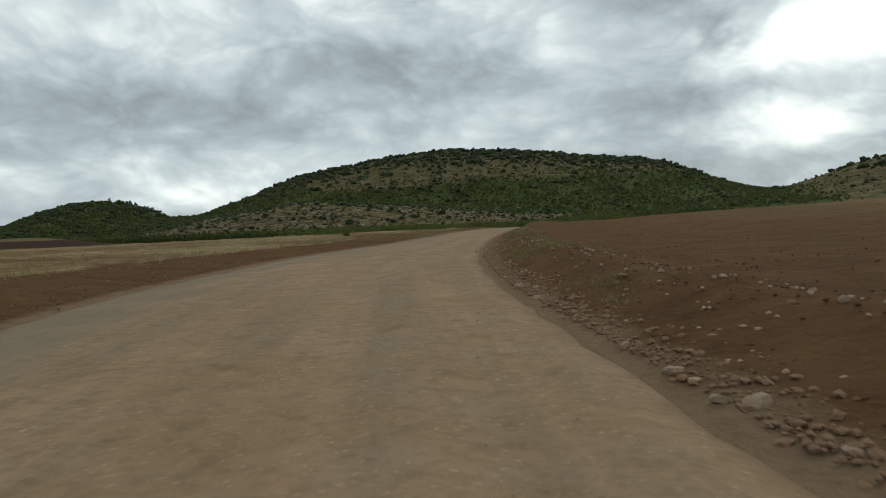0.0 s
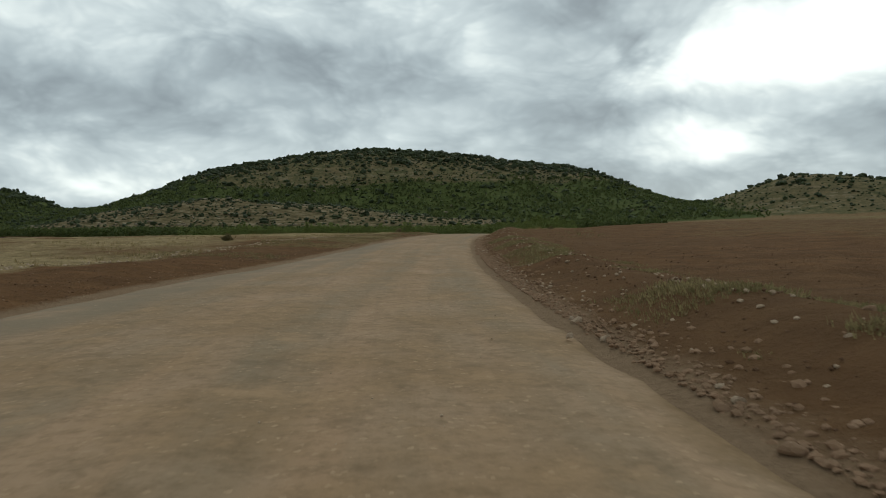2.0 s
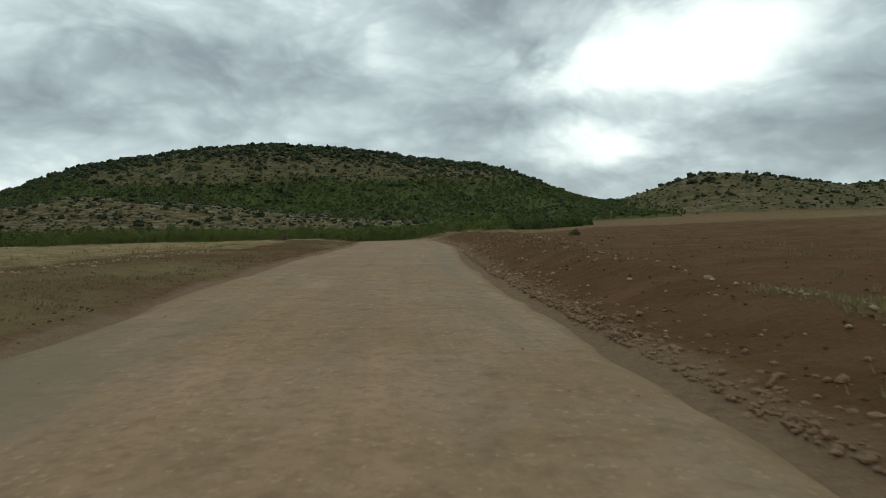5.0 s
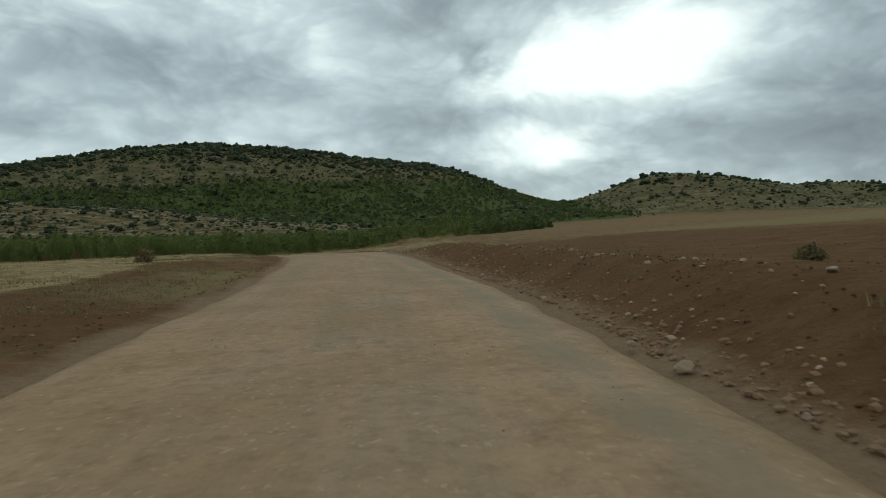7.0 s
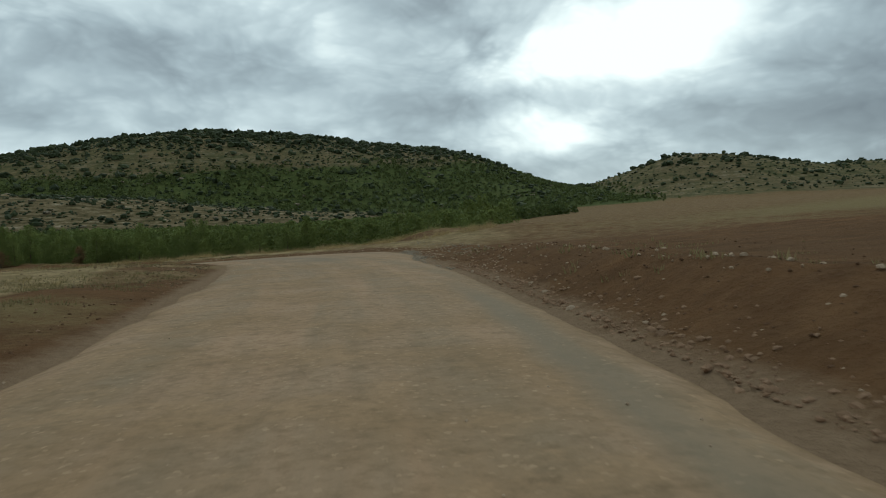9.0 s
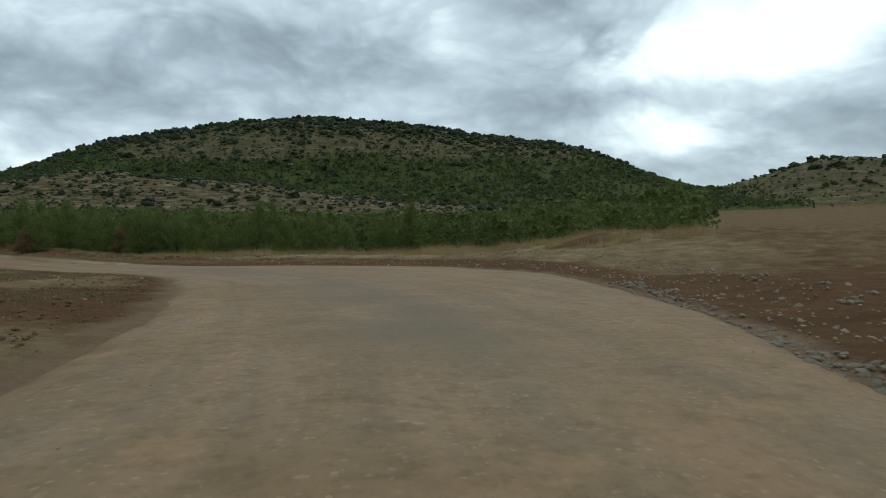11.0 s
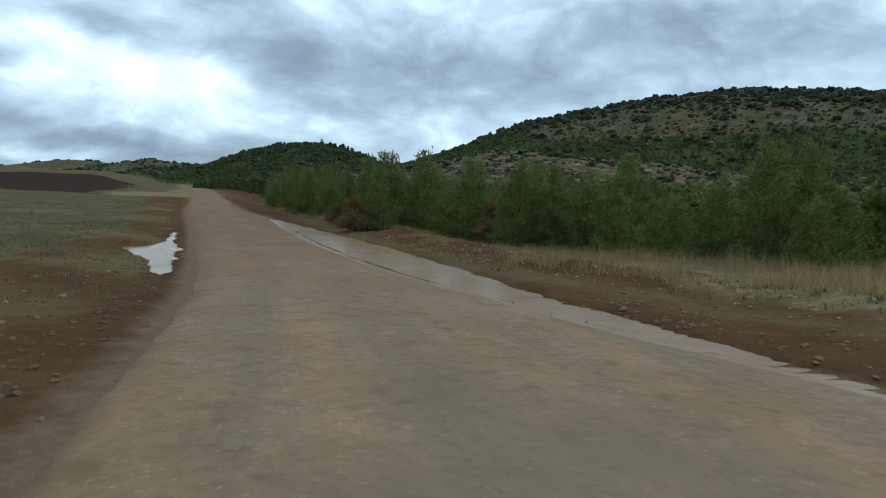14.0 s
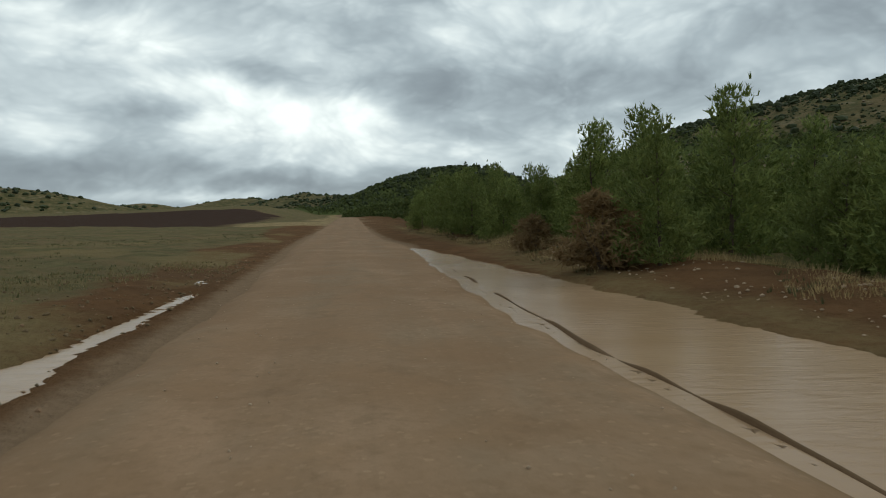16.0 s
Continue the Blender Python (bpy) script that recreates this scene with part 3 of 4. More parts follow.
def zones(x, y):
    """How far each cover lies over the red soil: dry grass, green stubble, dark plough, scrub; and on the hills young pines, pale rock, weeds."""
    s, o, _ = along(x, y)
    L, R = np.interp(s, W_S, W_L), np.interp(s, W_S, W_R)
    l, r = s - S0, np.where(o > 0, o - R, -o - L)
    right = smooth(-0.5, 0.5, o)
    leftw = 1 - right
    wob = 2.0 * fbm(x, y, 14, 3, 51) + 0.8 * fbm(x, y, 3, 3, 53)
    # olive-dry field behind a bank of bare red earth, west of the first stretch
    dry = leftw * smooth(3.5, 7.5, r + 0.8 * wob) * (1 - smooth(120, 150, l + wob)) * (0.56 + 0.18 * fbm(x, y, 9, 3, 54))
    dry = np.maximum(dry, leftw * smooth(3.2, 5.2, r + 0.6 * wob) * smooth(84, 100, l + wob) * (1 - smooth(140, 156, l + wob)) * 0.95)
    dry = np.maximum(dry, leftw * smooth(115, 135, y + 3 * wob) * (1 - smooth(160, 180, y + 3 * wob)) * smooth(25, 40, r) * 0.95)
    # dry strip between the bend and the pines, and along the wood's edge
    dry = np.maximum(dry, right * smooth(1.2, 4.0, r + 0.5 * wob) * smooth(132, 150, l + wob) * 0.62 * (1 - smooth(12, 22, r + wob)) * (1 - 0.75 * smooth(158, 172, l + wob) * (1 - smooth(5, 8, r))))
    dry = np.maximum(dry, smooth(0.25, 0.5, bump(x, y, 8, 168, 36, 15, 4)) * right * smooth(2, 5, r) * 0.9)
    dry = dry * (1 - smooth(0.15, 0.4, bump(x, y, 12.6, 160, 5.5, 2.4, 25)))
    # the higher part of the eastern field turns to pale stubble
    dry = np.maximum(dry, right * smooth(25, 120, r + 3 * wob) * (1 - smooth(128, 150, l)) * 0.40)
    dry = np.maximum(dry, right * smooth(4, 14, r + wob) * smooth(92, 150, l + 3 * wob) * 0.46)
    # pale trodden earth inside the bend
    dry = np.maximum(dry, leftw * smooth(-1.6, -0.4, r) * smooth(114, 130, l + wob) * (1 - smooth(156, 172, l + wob)) * (0.40 + 0.2 * fbm(x, y, 4, 3, 56)))
    green = leftw * smooth(2.2, 4.4, r + 0.6 * wob) * smooth(146, 166, l + wob)
    dark = leftw * smooth(-0.06, 0.06, 1.0 - np.maximum(np.abs(x + 228) / 126, np.abs(y - 0.12 * x - 262) / 36) + 0.03 * wob) * (r > 14)
    dry = np.maximum(dry, leftw * (x < -60) * smooth(228, 240, y - 0.12 * x + wob * 0.5) * 0.9)
    tan = leftw * smooth(0.15, 0.4, bump(x, y, -104, 226, 26, 9, -40) + 0.05 * wob)
    dry = np.maximum(dry, tan)
    dark = dark * (1 - tan)
    hz = hills(x, y)
    hill = np.clip(smooth(1.0, 4.5, hz + 0.25 * wob), 0, 1)
    rocky = np.maximum(bump(x, y, -140, 434, 195, 62, -6), 0.9 * bump(x, y, 0, 423, 110, 45, -6))
    band = smooth(0.4, 3, hz) * (1 - smooth(30, 44, hz + 7 * fbm(x, y, 60, 3, 8))) * (1 - smooth(0.10, 0.26, rocky)) * (x > -460) * (1 - smooth(190, 235, x))
    band = np.maximum(band, inside(WOOD, x, y) * 0.55)
    pale = smooth(0.12, 0.34, rocky) * 0.75
    weeds = right * np.exp(-((r - 1.7) / 1.0) ** 2) * (1 - smooth(55, 70, l)) * (0.26 + 0.4 * vnoise(x, y, 3, 52))
    weeds = np.maximum(weeds, leftw * smooth(-0.6, 0.5, r) * (1 - smooth(6, 9, r)) * smooth(48, 66, l) * (1 - smooth(112, 125, l)) * (0.46 + 0.3 * vnoise(x, y, 4, 55)))
    weeds = np.maximum(weeds, right * (0.40 * smooth(3, 22, r + 2 * wob) + 0.36 * smooth(15, 70, r + 4 * wob)) * (1 - smooth(140, 165, l)))
    weeds = np.maximum(weeds, leftw * smooth(0.3, 1.2, r) * smooth(140, 152, l + wob) * (1 - smooth(225, 260, l)) * (0.40 + 0.3 * vnoise(x, y, 3, 57)))
    weeds = np.maximum(weeds, right * np.exp(-((r - 2.6) / 1.6) ** 2) * smooth(146, 160, l) * 0.52)
    return (dry, green * (1 - dark) * (1 - tan), dark, hill), (band, pale, np.clip(weeds, 0, 1), np.exp(-np.clip(r, 0, None) / np.where(right * (l < 126) > 0.5, 0.7, 0.4)) * 0.75)


def inside(poly, x, y):
    px, py = np.array(poly, float).T
    hit = np.zeros(len(x), bool)
    for i in range(len(px)):
        j = (i + 1) % len(px)
        c = ((py[i] > y) != (py[j] > y)) & (x < (px[j] - px[i]) * (y - py[i]) / (py[j] - py[i] + 1e-12) + px[i])
        hit ^= c
    return hit


WOOD = [(-330, 425), (-140, 280), (-88, 236), (-58, 206.5), (-46, 197), (-34, 188.3), (-25, 182.8), (-15, 179.5), (-5, 178), (3, 177.5), (12, 178), (16, 172), (19, 166), (24, 172), (30, 195), (50, 262), (110, 345), (100, 400), (-40, 385), (-200, 395)]


def build_ground():
    gx = grown(-62, 44, 0.6, 4200, -760, 620, (-40, -8))
    gy = grown(-12, 216, 0.6, 4200, -30, 760, (160, 196))
    X, Y = np.meshgrid(gx, gy)
    Z = ground_height(X, Y)
    me = mesh_from("ground", np.stack([X.ravel(), Y.ravel(), Z.ravel()], 1), grid_faces(len(gx), len(gy)), SOIL, True)
    a = me.color_attributes.new("zones", "FLOAT_COLOR", "POINT")
    b = me.color_attributes.new("cover", "FLOAT_COLOR", "POINT")
    for attr, layers in zip((a, b), zones(X.ravel(), Y.ravel())):
        attr.data.foreach_set("color", np.stack(layers, 1).astype(np.float32).ravel())
    tagged(new("ground", me), "red-brown farm soil with dry grass, stubble and scrub hills", "ground", kind="structure")


def build_road():
    s = np.arange(2.0, 560.0, 0.4)
    u = np.linspace(0, 1, 27)
    S, U = np.meshgrid(s, u, indexing="ij")
    L, R = road_left(S), road_right(S)
    O = -L + (L + R) * U
    X, Y = place(S, O)
    Z = np.interp(S, ROAD_S, ROAD[:, 2])
    crown = 0.05 * (1 - (2 * U - 1) ** 2) - 0.03
    ruts = -0.022 * (np.exp(-((O - 0.75) / 0.35) ** 2) + np.exp(-((O + 0.85) / 0.35) ** 2))
    rough = 0.012 * fbm(X, Y, 1.2, 3, 61)
    edge = smooth(0, 0.6, np.minimum(O + L, R - O))
    Z = Z + crown + ruts + rough - 0.10 * (1 - edge)
    me = mesh_from("road", np.stack([X.ravel(), Y.ravel(), Z.ravel()], 1), grid_faces(len(u), len(s))[:, ::-1], GRAVEL, True)
    a = me.color_attributes.new("zones", "FLOAT_COLOR", "POINT")
    e = np.exp(-np.minimum(O + L, R - O) / 0.42)
    wet = np.exp(-((R - O - 0.95) / 0.5) ** 2) * 0.66 * smooth(S0 + 60, S0 + 80, S) * (1 - smooth(S0 + 112, S0 + 128, S)) + 0.62 * (1 - smooth(1.9, 3.0, O + L + 0.3 * vnoise(S, O, 5, 62))) * (1 - smooth(S0 + 62, S0 + 80, S))
    wet = wet + (0.20 + 0.42 * np.exp(-((O - 1.2) / 2.4) ** 2)) * smooth(S0 + 122, S0 + 134, S) * (1 - smooth(S0 + 158, S0 + 172, S))
    a.data.foreach_set("color", np.stack([e, wet, 0.7 * smooth(S0 + 168, S0 + 186, S), e * 0 + 1], -1).astype(np.float32).ravel())
    uv = me.uv_layers.new(name="UVMap")
    idx = np.empty(len(me.loops), np.int32)
    me.loops.foreach_get("vertex_index", idx)
    uv.data.foreach_set("uv", np.stack([O.ravel()[idx], S.ravel()[idx]], 1).astype(np.float32).ravel())
    tagged(new("road", me), "wide compacted gravel track of pinkish-brown grit with wheel ruts", "road", kind="structure")


build_ground()
build_road()


# ---------------------------------------------------------------- plants
def tufts(rng, centres, size, blades=3, slim=0.28, up=0.25):
    """Small stars of pointed blades round the given centres: vertices and triangles."""
    n = len(centres)
    d = rng.normal(size=(n, blades, 3))
    d[..., 2] = d[..., 2] * 0.7 + up
    d /= np.linalg.norm(d, axis=2)[..., None]
    side = np.cross(d, rng.normal(size=(n, blades, 3)))
    side /= np.linalg.norm(side, axis=2)[..., None]
    sz = (np.asarray(size).reshape(-1, 1, 1) if np.ndim(size) else size) * rng.uniform(0.7, 1.3, (n, blades, 1))
    c = centres[:, None, :]
    tri = np.stack([c - side * sz * slim, c + side * sz * slim, c + d * sz], 2)
    return tri.reshape(-1, 3)


def crown_points(rng, height, radius, n, low=0.12):
    """Points near the surface of an uneven, lobed crown."""
    lobes = []
    for k in range(18):
        h = rng.uniform(low, 0.92) if k > 5 else rng.uniform(low, 0.3)
        reach = radius * (1.05 - 0.95 * max(0, h - 0.2)) * rng.uniform(0.35, 0.8)
        a = rng.uniform(0, 2 * math.pi)
        lobes.append((math.cos(a) * reach, math.sin(a) * reach, h * height, radius * rng.uniform(0.30, 0.50) * (1.1 - 0.45 * h)))
    lobes.append((0, 0, height * 0.84, radius * 0.3))
    lobes = np.array(lobes)
    pick = lobes[rng.integers(0, len(lobes), n)]
    d = rng.normal(size=(n, 3))
    d /= np.linalg.norm(d, axis=1)[:, None]
    r = rng.uniform(0.45, 1.08, (n, 1)) ** 0.6
    pts = pick[:, :3] + d * pick[:, 3:4] * r * np.array([1, 1, 0.95])
    pts[:, 2] = np.where(pts[:, 2] < 0.05 * height, rng.uniform(0.05, 0.3, n) * height, pts[:, 2])
    return pts, lobes


def tube(points, radii, sides=6):
    """A tapered tube along the points: vertices and quads."""
    v, f = [], []
    for i, (p, r) in enumerate(zip(points, radii)):
        for k in range(sides):
            a = 2 * math.pi * k / sides
            v.append((p[0] + math.cos(a) * r, p[1] + math.sin(a) * r, p[2]))
    for i in range(len(points) - 1):
        for k in range(sides):
            a, b = i * sides + k, i * sides + (k + 1) % sides
            f.append((a, b, b + sides, a + sides))
    return v, f


def join_tubes(tubes):
    v, f = [], []
    for tv, tf in tubes:
        f += [tuple(i + len(v) for i in q) for q in tf]
        v += tv
    return v, f


def needle_tufts(rng, centres, axes, size, blades=3, slim=0.15):
    """Brushes of narrow needles that lean along the given axes."""
    n = len(centres)
    d = axes[:, None, :] * 0.9 + rng.normal(size=(n, blades, 3)) * 0.55
    d /= np.linalg.norm(d, axis=2)[..., None]
    side = np.cross(d, rng.normal(size=(n, blades, 3)))
    side /= np.linalg.norm(side, axis=2)[..., None]
    sz = size * rng.uniform(0.6, 1.4, (n, blades, 1))
    c = centres[:, None, :]
    return np.stack([c - side * sz * slim, c + side * sz * slim, c + d * sz], 2).reshape(-1, 3)


def build_pine(seed, height, radius, n, mat=None, name="pine_tree"):
    """Limbs in loose whorls up a leaning stem, turned up at the tips, each clad in needles; a few leaders at the top."""
    rng = np.random.default_rng(seed)
    lean = rng.uniform(-0.06, 0.06, 2)
    stem = [(lean[0] * h * height, lean[1] * h * height, h * height - 0.25 * (h == 0)) for h in (0, 0.2, 0.45, 0.7, 0.93)]
    parts = [tube(stem, [0.018 * height * k for k in (1, 0.8, 0.6, 0.35, 0.1)])]
    limbs = []
    for k in range(44):
        h = 0.05 + 0.86 * (k / 43) ** 1.1 + rng.normal(0, 0.015)
        a = k * 2.4 + rng.normal(0, 0.35)
        reach = radius * (1.08 - 0.88 * h ** 1.35) * rng.uniform(0.62, 1.18)
        base = np.array([lean[0] * h * height, lean[1] * h * height, h * height * 0.88])
        tip = base + np.array([math.cos(a) * reach, math.sin(a) * reach, reach * rng.uniform(0.15, 0.75) * (0.5 + h)])
        limbs.append((base, tip))
        if k % 3 == 0:
            parts.append(tube([tuple(base), tuple(0.5 * (base + tip) - (0, 0, 0.05 * reach)), tuple(base + 0.9 * (tip - base))], [0.007 * height, 0.005 * height, 0.0015 * height], 5))
    for k in range(4):
        base = np.array([lean[0] * height * 0.85, lean[1] * height * 0.85, height * 0.80])
        limbs.append((base, base + np.array([rng.normal(0, 0.06), rng.normal(0, 0.06), rng.uniform(0.16, 0.28)]) * height))
    ends = np.array(limbs)
    length = np.linalg.norm(ends[:, 1] - ends[:, 0], axis=1)
    pick = rng.choice(len(ends), n, p=length / length.sum())
    t = rng.uniform(0.12, 1.08, n) ** 0.75
    way = (ends[pick, 1] - ends[pick, 0]) / length[pick, None]
    pts = ends[pick, 0] + way * (t * length[pick])[:, None] + rng.normal(size=(n, 3)) * (radius * 0.115 * (1.35 - 0.75 * t))[:, None]
    pts[:, 2] -= 0.10 * radius * np.sin(math.pi * np.clip(t, 0, 1))
    pts[:, 2] = np.maximum(pts[:, 2], 0.04 * height)
    root = tagged(new(name), "young green pine with a full, bushy crown at the roadside", "tree", "pines at the wood's edge")
    part("trunk", mesh_from("trunk", *join_tubes(parts), BARK, True), root, "grey-brown trunk with thin limbs")
    tri = needle_tufts(rng, pts, way * 0.7 + np.array([0, 0, 0.45]), 0.024 * height + 0.07)
    part("crown", mesh_from("crown", tri, np.arange(len(tri)).reshape(-1, 3), mat or PINE), root)
    return root


def spread(rng, poly, gap):
    """Uneven points about a gap apart inside the outline."""
    px, py = np.array(poly, float).T
    gx, gy = np.meshgrid(np.arange(px.min(), px.max(), gap), np.arange(py.min(), py.max(), gap))
    x, y = gx.ravel() + rng.uniform(-0.42, 0.42, gx.size) * gap, gy.ravel() + rng.uniform(-0.42, 0.42, gx.size) * gap
    ok = inside(poly, x, y)
    return x[ok], y[ok]


def build_wood():
    rng = np.random.default_rng(11)
    kinds = [build_pine(100 + k, h, r, 3000) for k, (h, r) in enumerate(((3.3, 1.45), (2.9, 1.35), (3.7, 1.45), (2.6, 1.25), (3.4, 1.6), (4.1, 1.5)))]
    x, y = spread(rng, WOOD, 2.6)
    s, o, _ = along(x, y)
    edge = np.interp(s, W_S, W_R)
    near = (np.hypot(x + 20, y - 168) < 62) & ((o - edge) < 24)
    order = np.argsort(np.where(near, o - edge, 1e6))
    order = order[:min(int(near.sum()), 125)]
    z = ground_height(x, y)
    used = set(order.tolist())
    for n, i in enumerate(order):
        src = kinds[int(rng.integers(0, len(kinds)))] if n >= len(kinds) else kinds[n]
        m = pose(x[i], y[i], z[i] - 0.05, 0, 0, rng.uniform(0, 360)) @ Matrix.Diagonal((*(rng.uniform(0.60, 1.10) * np.array([1, 1, rng.uniform(0.9, 1.12)])), 1))
        if n < len(kinds):
            src.matrix_world = pose(x[i], y[i], z[i] - 0.05, 0, 0, rng.uniform(0, 360))
        else:
            copy_thing(src, m)
    for tx, ty, k in ((-28.6, 183.0, 0.76), (-38.6, 193.6, 0.72), (-43.5, 197.5, 0.68), (2.5, 178.5, 0.95), (-9.0, 180.5, 1.0), (-18.8, 182.2, 0.85)):
        copy_thing(kinds[5], pose(tx, ty, float(ground_height(tx, ty)) - 0.05, 0, 0, rng.uniform(0, 360)) @ Matrix.Diagonal((k * 0.9, k * 0.9, k, 1)))
    rest = [i for i in range(len(x)) if i not in used]
    return x[rest], y[rest], z[rest]


def far_trees(name, label, x, y, z, height, radius, per, size, mat, seed, category="trees"):
    rng = np.random.default_rng(seed)
    n = len(x)
    h = height * rng.uniform(0.65, 1.25, n)
    k = rng.uniform(0, 1, (n, per)) ** 0.85
    a = rng.uniform(0, 2 * math.pi, (n, per))
    rr = radius * (h / height)[:, None] * (1.1 - 0.85 * k) * np.sqrt(rng.uniform(0.15, 1.0, (n, per)))
    c = np.stack([x[:, None] + np.cos(a) * rr, y[:, None] + np.sin(a) * rr, z[:, None] + h[:, None] * (0.05 + 0.9 * k)], -1).reshape(-1, 3)
    tri = tufts(rng, c, size, 3, 0.42, 0.3)
    tagged(new(name, mesh_from(name, tri, np.arange(len(tri)).reshape(-1, 3), mat)), label, category, kind="stuff")


def shrub_blob(seed, detail=2):
    rng = np.random.default_rng(seed)
    bm = bmesh.new()
    bmesh.ops.create_icosphere(bm, subdivisions=detail, radius=1)
    v = np.array([q.co[:] for q in bm.verts])
    f = np.array([[q.index for q in t.verts] for t in bm.faces])
    bm.free()
    v *= (1 + 0.22 * rng.normal(size=(len(v), 1)))
    v[:, 2] *= 0.8
    v[:, 2] = np.clip(v[:, 2] + 0.35, -0.15, None)
    return v, f


def scatter(name, label, x, y, z, sizes, blobs, mat, seed, category, smooth_shade=False):
    """Many turned and sized copies of a few blobs in one mesh."""
    rng = np.random.default_rng(seed)
    V, F, base = [], [], 0
    which = rng.integers(0, len(blobs), len(x))
    for k, (bv, bf) in enumerate(blobs):
        i = np.where(which == k)[0]
        if not len(i):
            continue
        a = rng.uniform(0, 2 * math.pi, len(i))
        c, s = np.cos(a)[:, None], np.sin(a)[:, None]
        sz = np.asarray(sizes)[i][:, None]
        sq = rng.uniform(0.75, 1.25, (len(i), 3))
        vx = (bv[None, :, 0] * c - bv[None, :, 1] * s) * sz * sq[:, :1] + x[i][:, None]
        vy = (bv[None, :, 0] * s + bv[None, :, 1] * c) * sz * sq[:, 1:2] + y[i][:, None]
        vz = bv[None, :, 2] * sz * sq[:, 2:] + z[i][:, None]
        V.append(np.stack([vx, vy, vz], -1).reshape(-1, 3))
        F.append((bf[None] + (np.arange(len(i)) * len(bv))[:, None, None]).reshape(-1, 3) + base)
        base += len(i) * len(bv)
    tagged(new(name, mesh_from(name, np.concatenate(V), np.concatenate(F), mat, smooth_shade)), label, category, kind="stuff")


def build_hill_cover():
    rng = np.random.default_rng(5)
    blobs = [shrub_blob(k, 2 if k < 2 else 1) for k in range(6)]
    # dark evergreen scrub, thick along the crest, thinner over the slopes
    x, y = rng.uniform(-560, 480, 30000), rng.uniform(380, 680, 30000)
    hz = hills(x, y)
    crest = smooth(0.62, 0.92, hz / np.maximum(6, np.interp(x + 0.1 * (y - 638), *np.array(RIDGE, float).T)))
    keep = rng.uniform(0, 1, len(x)) < (0.11 + 0.62 * crest * (vnoise(x, y, 25, 3) > -0.7) + 0.12 * (vnoise(x, y, 18, 4) > 0.2)) * (hz > 4)
    keep |= (rng.uniform(0, 1, len(x)) < 0.10) & (hz > 4) & (hz < 26) & (y < 480)
    keep |= (rng.uniform(0, 1, len(x)) < 0.22) & (hz > 5) & (x < -320)
    keep &= (x < 215) | (rng.uniform(0, 1, len(x)) < 0.3)
    x, y = x[keep], y[keep]
    z = ground_height(x, y)
    scatter("hillside_scrub", "dark green rounded evergreen scrub over stony slopes", x, y, z, (0.5 + 2.1 * rng.uniform(0, 1, len(x)) ** 1.8) * np.where(hills(x, y) > 25, 1.0, 0.75), blobs, OAK, 6, "shrubs")
    # low scrub between
    x, y = rng.uniform(-560, 480, 60000), rng.uniform(380, 660, 60000)
    hz = hills(x, y)
    dense = 0.36 + 0.30 * (bump(x, y, -140, 434, 195, 62, -6) > 0.12) + 0.22 * smooth(30, 50, hz) + 0.12 * (vnoise(x, y, 14, 14) > 0.2)
    keep = (rng.uniform(0, 1, len(x)) < dense) & (hz > 4) & (vnoise(x, y * 2, 9, 15) > -0.45) & ((x < 215) | (rng.uniform(0, 1, len(x)) < 0.5))
    x, y = x[keep], y[keep]
    small = [rock_blob(140 + k) for k in range(5)]
    scatter("low_scrub", "low dark scrub dotted over the stony slopes", x, y, ground_height(x, y), rng.uniform(0.35, 1.05, len(x)), small, OAK, 16, "shrubs")
    # scrub on the far low hills
    x, y = rng.uniform(-1000, -430, 16000), rng.uniform(240, 760, 16000)
    keep = (hills(x, y) > 4) & (rng.uniform(0, 1, len(x)) < 0.30) & (fbm(x, y, 50, 3, 17) > -0.2)
    x, y = x[keep], y[keep]
    scatter("far_scrub", "dark scrub on the distant low hills", x, y, ground_height(x, y), rng.uniform(0.9, 2.8, len(x)), small, OAK, 18, "shrubs")
    # pines on the crest of the western hill
    x, y = rng.uniform(-440, -340, 70), rng.uniform(585, 625, 70)
    far_trees("hilltop_pines", "dark pines standing along the western hilltop", x, y, ground_height(x, y), 4.2, 1.6, 40, 0.8, OAK, 19)
    # young plantation on the lower slope
    x, y = rng.uniform(-420, 300, 42000), rng.uniform(385, 590, 42000)
    hz = hills(x, y)
    rocky = bump(x, y, -140, 434, 195, 62, -6) + bump(x, y, 0, 423, 110, 45, -6)
    band = smooth(1.0, 5, hz) * (1 - smooth(34, 46, hz + 8 * fbm(x, y, 60, 3, 8))) * (rocky < 0.2) * (1 - smooth(190, 235, x))
    keep = rng.uniform(0, 1, len(x)) < band * (0.36 + 0.26 * fbm(x, y, 22, 3, 12))
    x, y = x[keep], y[keep]
    far_trees("plantation", "young green pines covering the lower hillside", x, y, ground_height(x, y), 1.6, 0.9, 7, 0.85, YOUNG, 9)
    # pale outcrops on the spur and below the crest
    x, y = rng.uniform(-330, 250, 9000), rng.uniform(385, 640, 9000)
    hz = hills(x, y)
    rocky = bump(x, y, -140, 434, 195, 62, -6)
    keep = rng.uniform(0, 1, len(x)) < np.where(rocky > 0.15, 0.28, 0.05) * (hz > 5) * (vnoise(x, y * 3, 22, 77) > 0.0)
    x, y = x[keep], y[keep]
    stones = [rock_blob(50 + k, 1.9) for k in range(4)]
    scatter("outcrops", "pale grey limestone outcrops on the stony slope", x, y, ground_height(x, y), rng.uniform(0.3, 1.3, len(x)), stones, ROCK, 7, "rocks")


